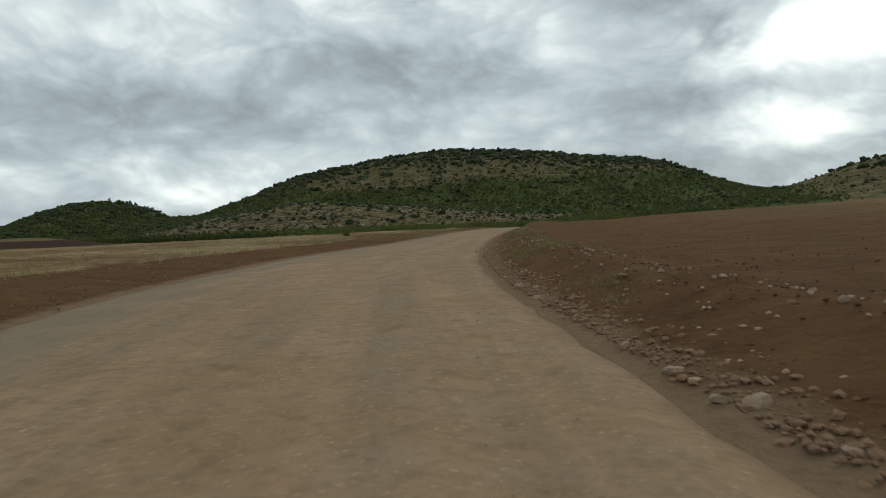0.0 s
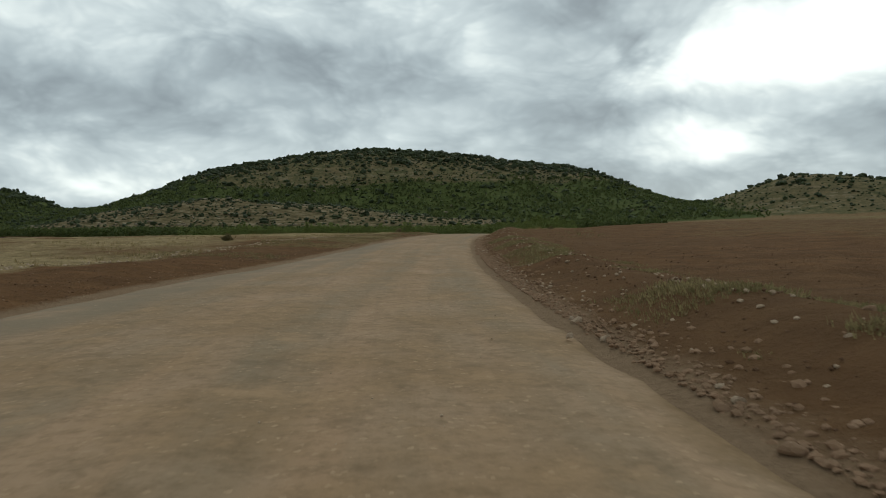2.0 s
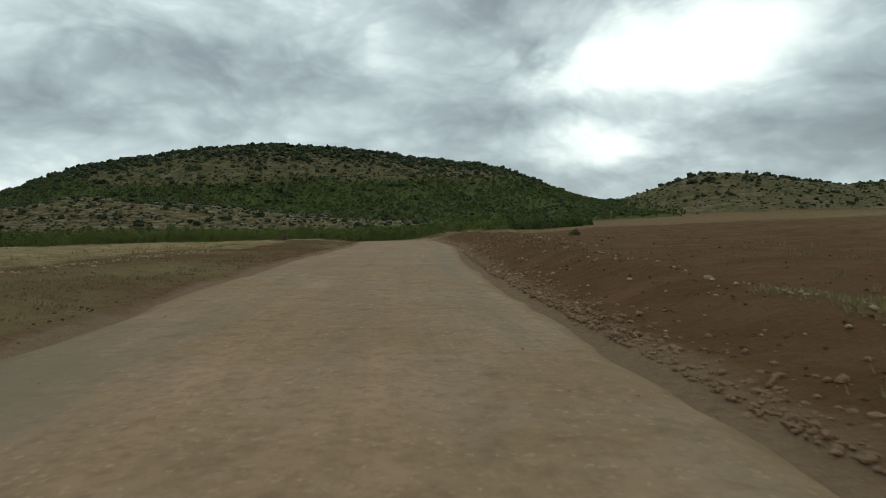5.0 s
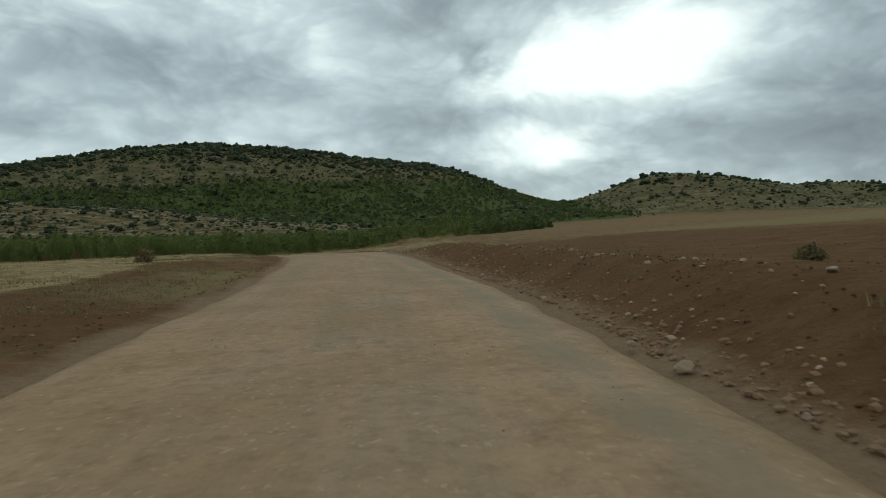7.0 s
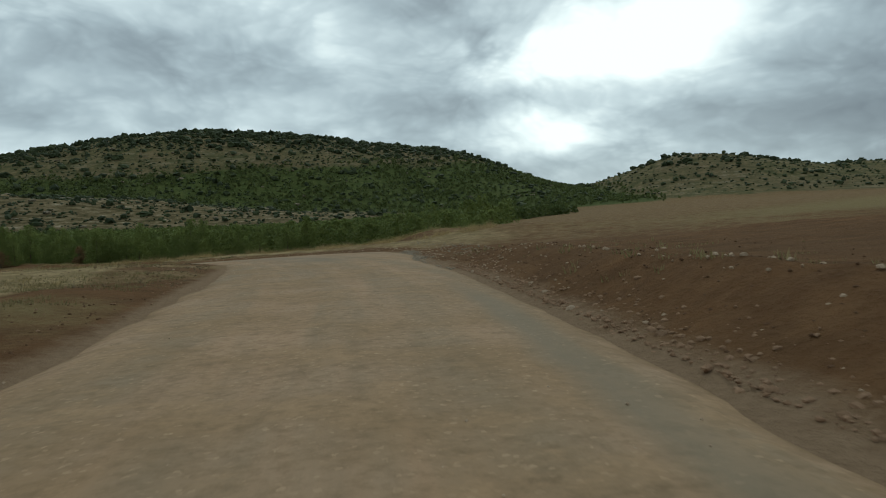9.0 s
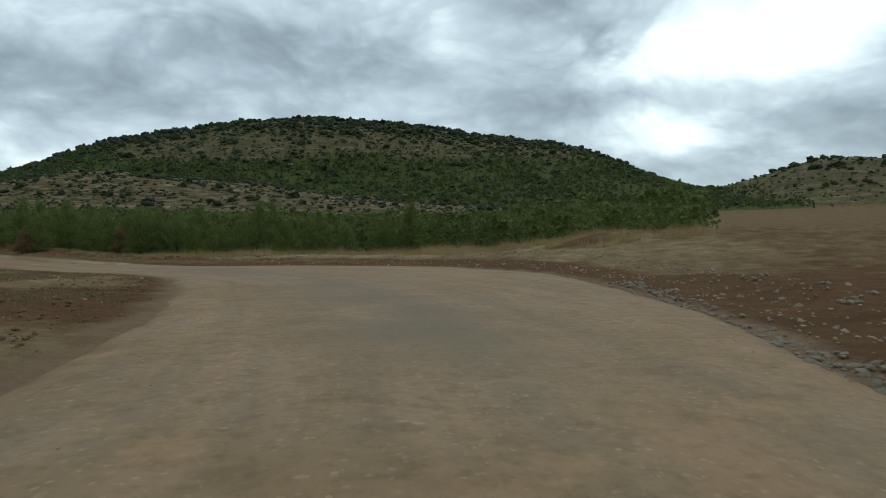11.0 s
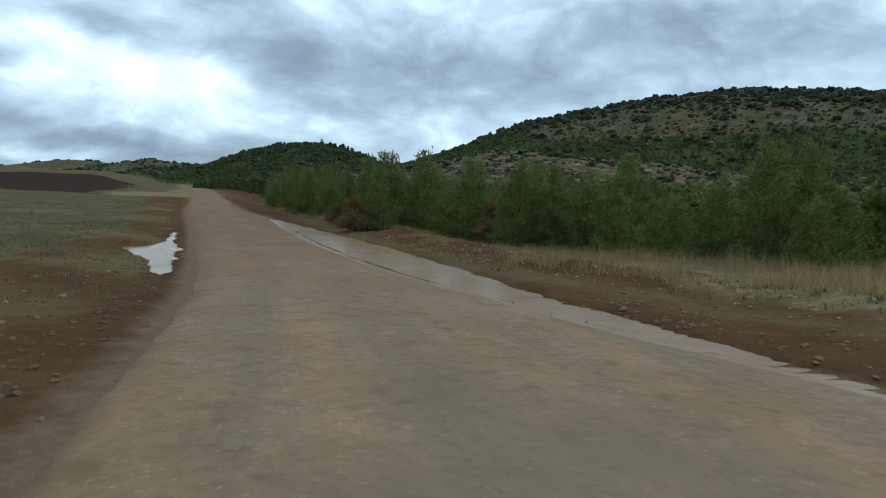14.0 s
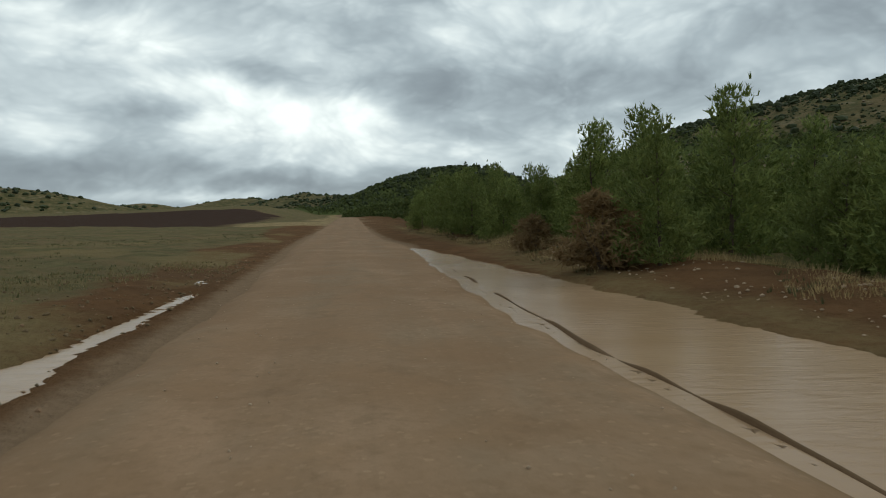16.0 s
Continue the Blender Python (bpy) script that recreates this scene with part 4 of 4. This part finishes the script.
def rock_blob(seed, wide=1.0):
    rng = np.random.default_rng(seed)
    bm = bmesh.new()
    bmesh.ops.create_icosphere(bm, subdivisions=1, radius=1)
    v = np.array([q.co[:] for q in bm.verts])
    f = np.array([[q.index for q in t.verts] for t in bm.faces])
    bm.free()
    v = v * rng.uniform(0.65, 1.2, (len(v), 1)) * np.array([1.15, 0.9, 0.62]) * np.array([wide, 1, 1])
    v[:, 2] += 0.2
    return v, f


wx, wy, wz = build_wood()
d = np.hypot(wx + 10, wy - 150)
mid = d < 110
far_trees("pine_wood", "dense young pines behind the wood's edge", wx[mid], wy[mid], wz[mid], 3.2, 1.45, 120, 0.30, PINE, 21)
far_trees("far_pine_wood", "young pine wood at the foot of the hill", wx[~mid], wy[~mid], wz[~mid], 3.2, 1.5, 24, 0.72, FARPINE, 22)
build_hill_cover()


# ---------------------------------------------------------------- pools of runoff
def build_pool(table, label, reach=0.0, level=-0.075):
    a, lo, hi = np.array(table, float).T
    l = np.arange(a[0], a[-1], 0.15)
    reach = reach * smooth(0, 1.2, l - a[0]) * (1 - smooth(-1.2, 0, l - a[-1]))
    lo, hi = np.interp(l, a, lo) - reach, np.interp(l, a, hi) + reach
    ragged = np.minimum(1, (hi - lo) / 0.5)
    outer = 0.14 * fbm(l, l * 0 + lo[0], 1.3, 3, 71) * ragged
    u = np.linspace(0, 1, 7)
    A, U = np.meshgrid(l, u, indexing="ij")
    O = (lo + (outer if lo[0] < 0 else 0.3 * outer))[:, None] * (1 - U) + (hi + (outer if lo[0] > 0 else 0.3 * outer))[:, None] * U
    X, Y = place(A + S0, O)
    zl = np.interp(A + S0, ROAD_S, ROAD[:, 2]) + level
    me = mesh_from("water", np.stack([X.ravel(), Y.ravel(), zl.ravel()], 1), grid_faces(len(u), len(l))[:, ::-1], WATER, True)
    tagged(new("water", me), label, "puddle", kind="structure")


SMALL_POOLS = [(173.3, -5.0, 1.6), (176.4, -4.6, 1.2), (193.0, -3.4, 1.4), (196.0, -3.45, 1.0)]      # metres along, to the right, length
build_pool(POOL_RIGHT, "long shallow pool of brown rainwater, rippled by wind, beside the track", 0.35)
build_pool(POOL_LEFT, "muddy puddle mirroring the sky at the track's edge", 0.35)
for l, o, n in SMALL_POOLS:
    build_pool([(l - n / 2, o, o + 0.02), (l - n / 5, o - 0.14, o + 0.16), (l + n / 5, o - 0.17, o + 0.12), (l + n / 2, o, o + 0.02)], "small muddy puddle in the bare earth beside the track", 0.0, -0.028)


MUD = plain_material("wet_mud", (0.13, 0.078, 0.040), (0.21, 0.130, 0.070), 5, 1.0, 0.5, 0.03)


def build_ridge():
    """A low ridge of mud that a wheel has pushed up along the pool."""
    l = np.arange(171, 197, 0.2)
    u = np.linspace(-1, 1, 5)
    A, U = np.meshgrid(l, u, indexing="ij")
    w = 0.042 + 0.022 * vnoise(A, A * 0, 1.1, 73)
    mid = np.interp(A, (171, 174, 176, 180, 185, 192, 197), (3.4, 3.05, 2.9, 2.62, 2.54, 2.62, 2.75)) + 0.05 * vnoise(A, A * 0 + 5, 1.6, 74)
    X, Y = place(A + S0, mid + U * w)
    h = (1 - U ** 2) * (0.038 + 0.035 * vnoise(A, A * 0 + 2, 0.7, 75)) * smooth(171, 173, A) * (1 - smooth(193, 197, A))
    Z = np.interp(A + S0, ROAD_S, ROAD[:, 2]) - 0.095 + h
    tagged(new("mud_ridge", mesh_from("mud_ridge", np.stack([X.ravel(), Y.ravel(), Z.ravel()], 1), grid_faces(len(u), len(l))[:, ::-1], MUD, True)), "low ridge of wet brown mud along the pool", "mud", kind="structure")


build_ridge()


# ---------------------------------------------------------------- stones
def stone_mesh(seed, mat):
    rng = np.random.default_rng(seed)
    bm = bmesh.new()
    bmesh.ops.create_icosphere(bm, subdivisions=2, radius=0.5)
    cuts = [(Vector(rng.normal(size=3)).normalized(), rng.uniform(0.24, 0.40)) for _ in range(7)]
    for v in bm.verts:
        for n, d in cuts:
            over = v.co.dot(n) - d
            if over > 0:
                v.co -= n * over * 0.92
        v.co *= 1 + 0.04 * rng.normal()
        v.co.z = max(v.co.z * 0.8, -0.18)
    me = bpy.data.meshes.new("stone")
    bm.to_mesh(me)
    bm.free()
    me.materials.append(mat)
    return me


PALE = [stone_mesh(300 + k, STONE) for k in range(5)]
RUSTY = [stone_mesh(320 + k, REDSTONE) for k in range(4)]
srng = np.random.default_rng(77)


def put_stone(l, o, size, pale=True):
    x, y = place(l + S0, o)
    z = float(ground_height(x, y))
    s, oo, zr = along(x, y)
    if -np.interp(s, W_S, W_L)[0] < oo[0] < np.interp(s, W_S, W_R)[0]:
        z = float(zr[0]) + 0.0
    kinds = PALE if pale else RUSTY
    ob = new("stone", kinds[int(srng.integers(0, len(kinds)))])
    ob.matrix_world = pose(float(x), float(y), z + 0.02 * size, srng.uniform(-15, 15), srng.uniform(-15, 15), srng.uniform(0, 360)) @ Matrix.Diagonal((size * srng.uniform(0.85, 1.3), size * srng.uniform(0.75, 1.1), size * srng.uniform(0.7, 1.0), 1))
    tagged(ob, "pale broken limestone lying on red earth" if pale else "rusty brown stone lying on red earth", "stone", "stones along the track")


for l, o, size in ((4.55, 2.5, 0.25), (4.75, 2.32, 0.16), (5.7, 2.38, 0.19), (6.9, 2.36, 0.17), (32.4, 2.6, 0.22), (31.0, 2.15, 0.13), (37.2, 2.6, 0.15), (86.2, 2.72, 0.19), (87.4, 2.68, 0.15), (162.2, 8.1, 0.26), (162.3, 7.7, 0.16)):
    put_stone(l, o, size)
for k in range(150):                      # kerb of graded stones at the right edge
    l = srng.uniform(3, 122)
    put_stone(l, np.interp(l + S0, W_S, W_R) + abs(srng.normal(0.15, 0.22)), srng.uniform(0.06, 0.18), srng.uniform() < 0.5)
for k in range(110):                     # pale stones on the ridge behind it
    l = srng.uniform(2, 112)
    put_stone(l, np.interp(l + S0, W_S, W_R) + 2.2 + srng.normal(0, 0.3), srng.uniform(0.06, 0.16), srng.uniform() < 0.85)
for k in range(40):                      # rubble round the outside of the bend
    l = srng.uniform(124, 164)
    put_stone(l, np.interp(l + S0, W_S, W_R) + srng.uniform(0.6, 4.5), srng.uniform(0.06, 0.18), srng.uniform() < 0.4)
for k in range(20):                      # grey boulders pushed off the outer edge
    f = srng.uniform(0, 1)
    x, y = 7.2 + 3.4 * min(1, f * 1.6), 132 + 17 * f
    l_, o_, _ = along(x, y)
    put_stone(float(l_[0]) - S0, float(o_[0]) + srng.normal(0, 0.6), srng.uniform(0.06, 0.16), True)
for k in range(45):                      # bare earth inside the bend
    l = srng.uniform(126, 176)
    put_stone(l, -np.interp(l + S0, W_S, W_L) - srng.uniform(0.4, 6), srng.uniform(0.06, 0.16), srng.uniform() < 0.6)


def rubble(name, label, line, n, wide, lo, hi, mat, seed):
    """Broken stone heaped along a line of plan points."""
    rng = np.random.default_rng(seed)
    p = np.array(line, float)
    t = rng.uniform(0, len(p) - 1, n)
    x = np.interp(t, np.arange(len(p)), p[:, 0]) + rng.normal(0, wide, n)
    y = np.interp(t, np.arange(len(p)), p[:, 1]) + rng.normal(0, wide, n)
    scatter(name, label, x, y, ground_height(x, y), lo + (hi - lo) * rng.uniform(0, 1, n) ** 2.5, [rock_blob(170 + k) for k in range(5)], mat, seed, "rubble")


GREY = plain_material("grey_limestone", (0.20, 0.155, 0.105), (0.36, 0.29, 0.205), 6, 0.9, 0.6, 0.03)
rubble("edge_rubble", "grey broken stone tipped along the outer edge of the bend", [(4.9, 121), (5.2, 126), (5.8, 130.3), (6.1, 132.7), (6.7, 137), (7.2, 141)], 1300, 0.22, 0.012, 0.07, GREY, 181)
rubble("ridge_rubble", "grey broken stone on the low ridge outside the bend", [(8.6, 131), (9.8, 136.2), (11.0, 141.3), (10.7, 149.1), (9.5, 155)], 500, 0.7, 0.012, 0.07, GREY, 182)
rubble("wood_rubble", "pale and rusty stones on the red earth before the dry grass", [(-13, 167), (-8, 163.5), (-2, 160.5), (4, 158.5), (9, 155)], 900, 0.8, 0.012, 0.06, REDSTONE, 183)


def gravel(name, label, l, o, sizes, mat, seed, on_road=False):
    x, y = place(l + S0, o)
    z = ground_height(x, y)
    if on_road:
        s, oo, zr = along(x, y)
        z = zr + 0.0
    scatter(name, label, x, y, z, sizes, [rock_blob(90 + k) for k in range(4)], mat, seed, "soil" if "clods" in name else "gravel")


def edge_right(l):
    return np.interp(l + S0, W_S, W_R)


def edge_left(l):
    return np.interp(l + S0, W_S, W_L)


n = 7000
l = srng.uniform(1, 124, n)
gravel("edge_gravel", "loose broken stones heaped along the track's edge", l, edge_right(l) - 0.05 + np.abs(srng.normal(0, 0.5, n)), 0.008 + 0.05 * srng.uniform(0, 1, n) ** 2.2, REDSTONE, 81)
l = srng.uniform(1, 124, 900)
gravel("bank_gravel", "small pale stones on the bank", l, edge_right(l) + srng.uniform(0.4, 3.6, 900), srng.uniform(0.015, 0.05, 900), STONE, 82)
l = srng.uniform(1, 235, 1500)
gravel("verge_gravel", "small stones scattered over the bare verge", l, -edge_left(l) - np.abs(srng.normal(0, 1.8, 1500)), srng.uniform(0.01, 0.04, 1500), REDSTONE, 83)
l = srng.uniform(120, 215, 1500)
gravel("bend_gravel", "pale and rusty stones on the verge by the wood", l, edge_right(l) + np.where(l > 160, 3.0, 0.3) + np.abs(srng.normal(0, 1.6, 1500)), srng.uniform(0.01, 0.045, 1500), STONE, 84)
l = srng.uniform(1, 240, 2600)
gravel("road_grit", "loose grit on the track", l, -edge_left(l) + (edge_left(l) + edge_right(l)) * srng.uniform(0.03, 0.97, 2600), srng.uniform(0.005, 0.017, 2600), STONE, 85, True)


l = np.where(srng.uniform(0, 1, 6000) < 0.8, srng.uniform(1, 70, 6000), srng.uniform(70, 122, 6000))
gravel("kerb_stones", "pale and rusty stones packed along the track's edge", l, edge_right(l) + 0.02 + np.abs(srng.normal(0, 0.20, 6000)), 0.008 + 0.036 * srng.uniform(0, 1, 6000) ** 2, REDSTONE, 89)
l = srng.uniform(28, 90, 800)
gravel("bank_stones", "pale stones along the top of the earth bank", l, -edge_left(l) - 5.4 - srng.normal(0, 0.5, 800), 0.02 + 0.06 * srng.uniform(0, 1, 800) ** 2, STONE, 90)


CLOD = plain_material("soil_clods", (0.090, 0.048, 0.026), (0.171, 0.095, 0.053), 8, 0.95, 0.6, 0.03)
l = srng.uniform(1, 128, 5200)
gravel("soil_clods", "crumbled clods of red soil on the ploughed field's edge", l, edge_right(l) + 0.3 + srng.exponential(3.2, 5200), srng.uniform(0.01, 0.036, 5200), CLOD, 86)
l = srng.uniform(1, 118, 2600)
gravel("verge_clods", "crumbled clods of red soil on the bare bank", l, -edge_left(l) - 0.3 - srng.exponential(1.8, 2600), srng.uniform(0.01, 0.032, 2600), CLOD, 87)


TANCLOD = plain_material("dry_clods", (0.13, 0.088, 0.045), (0.24, 0.170, 0.095), 8, 0.95, 0.6, 0.03)
l = srng.uniform(120, 200, 2600)
gravel("turned_earth_clods", "grey-brown clods of turned earth beside the track", l, -edge_left(l) - 0.4 - srng.exponential(2.6, 2600), srng.uniform(0.012, 0.05, 2600), TANCLOD, 88)


# ---------------------------------------------------------------- grass and weeds
def grass(name, label, x, y, height, blades, mat, seed, spread_=0.16, slim=0.02):
    rng = np.random.default_rng(seed)
    z = ground_height(x, y)
    n = len(x)
    h = np.asarray(height)[:, None] * rng.uniform(0.5, 1.15, (n, blades))
    a, d = rng.uniform(0, 2 * math.pi, (n, blades)), np.abs(rng.normal(0, spread_, (n, blades)))
    bx, by = x[:, None] + np.cos(a) * d * 0.6, y[:, None] + np.sin(a) * d * 0.6
    lean = rng.uniform(0.1, 0.55, (n, blades)) * h
    tx, ty = bx + np.cos(a) * lean, by + np.sin(a) * lean
    w = slim * rng.uniform(0.6, 1.4, (n, blades))
    t = rng.uniform(0, math.pi, (n, blades))
    zb = np.broadcast_to(z[:, None], h.shape) - 0.03
    p0 = np.stack([bx - np.cos(t) * w, by - np.sin(t) * w, zb], -1)
    p1 = np.stack([bx + np.cos(t) * w, by + np.sin(t) * w, zb], -1)
    p2 = np.stack([tx, ty, zb + h], -1)
    tri = np.stack([p0, p1, p2], 2).reshape(-1, 3)
    tagged(new(name, mesh_from(name, tri, np.arange(len(tri)).reshape(-1, 3), mat)), label, "grass", kind="stuff")


grng = np.random.default_rng(91)


def strip(l0, l1, r0, r1, n, side=1, clump=0.0):
    l = grng.uniform(l0, l1, n)
    r = grng.uniform(0, 1, n) * (r1 - r0) + r0
    o = edge_right(l) + r if side > 0 else -edge_left(l) - r
    x, y = place(l + S0, o)
    keep = (fbm(x, y, 3.0, 3, 92) > clump)
    return x[keep], y[keep]


MEADOW = [(-62, 210), (-40, 190.5), (-27, 180.5), (-14, 170.5), (-4, 165), (2, 163.5), (8, 160), (13, 155), (18, 157), (20, 168), (16, 178), (3, 178.5), (-5, 179.5), (-15, 181), (-25, 184.5), (-35, 191), (-58, 211)]
x, y = grng.uniform(-62, 37, 75000), grng.uniform(155, 212, 75000)
ok = inside(MEADOW, x, y) & (bump(x, y, 12.6, 160, 5.5, 2.4, 25) < 0.15) & (fbm(x, y, 2.6, 3, 92) > -0.08 + 0.22 * smooth(-14, -22, x))
x, y = x[ok], y[ok]
grass("tall_dry_grass", "tall bleached dry grass between the track and the pines", x, y, grng.uniform(0.15, 0.72, len(x)) * (1 + 0.5 * vnoise(x, y, 2.0, 94)) * (1 - 0.5 * smooth(-10, -20, x)), 14, STRAW, 93, 0.24, 0.008)
x, y = strip(2, 66, 0.9, 3.9, 16000, 1, -0.02)
grass("bank_weeds", "low brown-green weeds on the stony bank", x, y, grng.uniform(0.03, 0.11, len(x)), 11, WEED, 94, 0.24, 0.012)
x, y = strip(66, 130, 1.0, 9, 900, 1, 0.15)
grass("field_edge_weeds", "sparse dry weeds at the field's edge", x, y, grng.uniform(0.06, 0.2, len(x)), 7, WEED, 95, 0.18, 0.016)
x, y = strip(48, 126, 0.8, 7, 7000, -1, -0.05)
grass("earth_bank_weeds", "low brown weeds on the earth bank", x, y, grng.uniform(0.03, 0.13, len(x)), 10, WEED, 99, 0.24, 0.014)
x, y = strip(0, 150, 3.5, 24, 5200, -1, 0.0)
grass("field_grass", "short dry grass on the field behind the bank", x, y, grng.uniform(0.08, 0.26, len(x)), 6, STRAW, 96, 0.2, 0.02)
x, y = strip(126, 200, 0.9, 7, 3000, -1, 0.1)
grass("trodden_weeds", "sparse dry weeds on trodden earth inside the bend", x, y, grng.uniform(0.04, 0.16, len(x)), 9, WEED, 100, 0.2, 0.014)
x, y = strip(150, 235, 3.2, 22, 5200, -1, -0.05)
grass("stubble", "short grey-green stubble on the field", x, y, grng.uniform(0.05, 0.16, len(x)), 6, GREENWEED, 97, 0.16, 0.016)
x, y = strip(160, 235, 2.6, 5.0, 1600, 1, -0.1)
grass("verge_grass", "short green grass on the verge beside the pool", x, y, grng.uniform(0.05, 0.16, len(x)), 7, GREENWEED, 98, 0.16, 0.016)
x, y = strip(172, 240, 2.8, 6.2, 4200, 1, 0.02)
grass("wood_edge_grass", "matted grey-brown dry grass at the foot of the pines", x, y, grng.uniform(0.05, 0.22, len(x)), 12, STRAW, 101, 0.26, 0.007)


# ---------------------------------------------------------------- single bushes
def build_bush(x, y, height, radius, mat, label, seed, n=700):
    rng = np.random.default_rng(seed)
    root = tagged(new("bush"), label, "bush", "bushes")
    twigs = []
    for k in range(14):
        a, e = rng.uniform(0, 2 * math.pi), rng.uniform(0.45, 1.0)
        tip = (math.cos(a) * radius * 0.85 * (1.2 - e), math.sin(a) * radius * 0.85 * (1.2 - e), height * e * 0.95)
        twigs.append(tube([(0, 0, -0.1), (tip[0] * 0.55, tip[1] * 0.55, tip[2] * 0.5), tip], [0.022, 0.014, 0.004], 5))
    part("stem", mesh_from("stem", *join_tubes(twigs), BARK, True), root, "thin bare stems")
    pts, _ = crown_points(rng, height, radius, n, 0.1)
    tri = tufts(rng, pts, 0.07 * height + 0.06, 4, 0.12 if mat is TWIG else 0.22, 0.3)
    part("foliage", mesh_from("foliage", tri, np.arange(len(tri)).reshape(-1, 3), mat), root)
    root.location = (x, y, float(ground_height(x, y)))


build_bush(-29.8, 182.6, 1.7, 1.0, TWIG, "leafless reddish-brown bush among the pines", 401, 1500)
build_bush(-35.0, 187.6, 1.2, 0.8, TWIG, "leafless brown bush at the wood's edge", 402, 900)
build_bush(-22.2, 183.2, 2.2, 0.8, TWIG, "grey-brown bare bush at the wood's edge", 403, 900)
build_bush(19.3, 163.4, 1.5, 0.5, PINE, "small upright green pine on the field's edge", 404, 700)
build_bush(17.2, 160.4, 0.75, 0.75, PINE, "low dark green bush beside the mound of red earth", 408, 500)
build_bush(-16.4, 65.0, 0.42, 0.4, WEED, "low dry bush on the field's edge", 405, 400)
build_bush(-8.0, 112.1, 0.55, 0.55, WEED, "low dry bush on the bank", 406, 300)
build_bush(8.8, 92.0, 0.32, 0.35, WEED, "low brown bush in the ploughed field", 407, 300)
for k, (bx, by) in enumerate(((13.5, 177), (17.5, 170), (9, 177), (-38, 192.5), (-44, 198))):
    build_bush(bx, by, 1.1, 0.8, PINE, "low green pine bush at the wood's edge", 410 + k, 600)
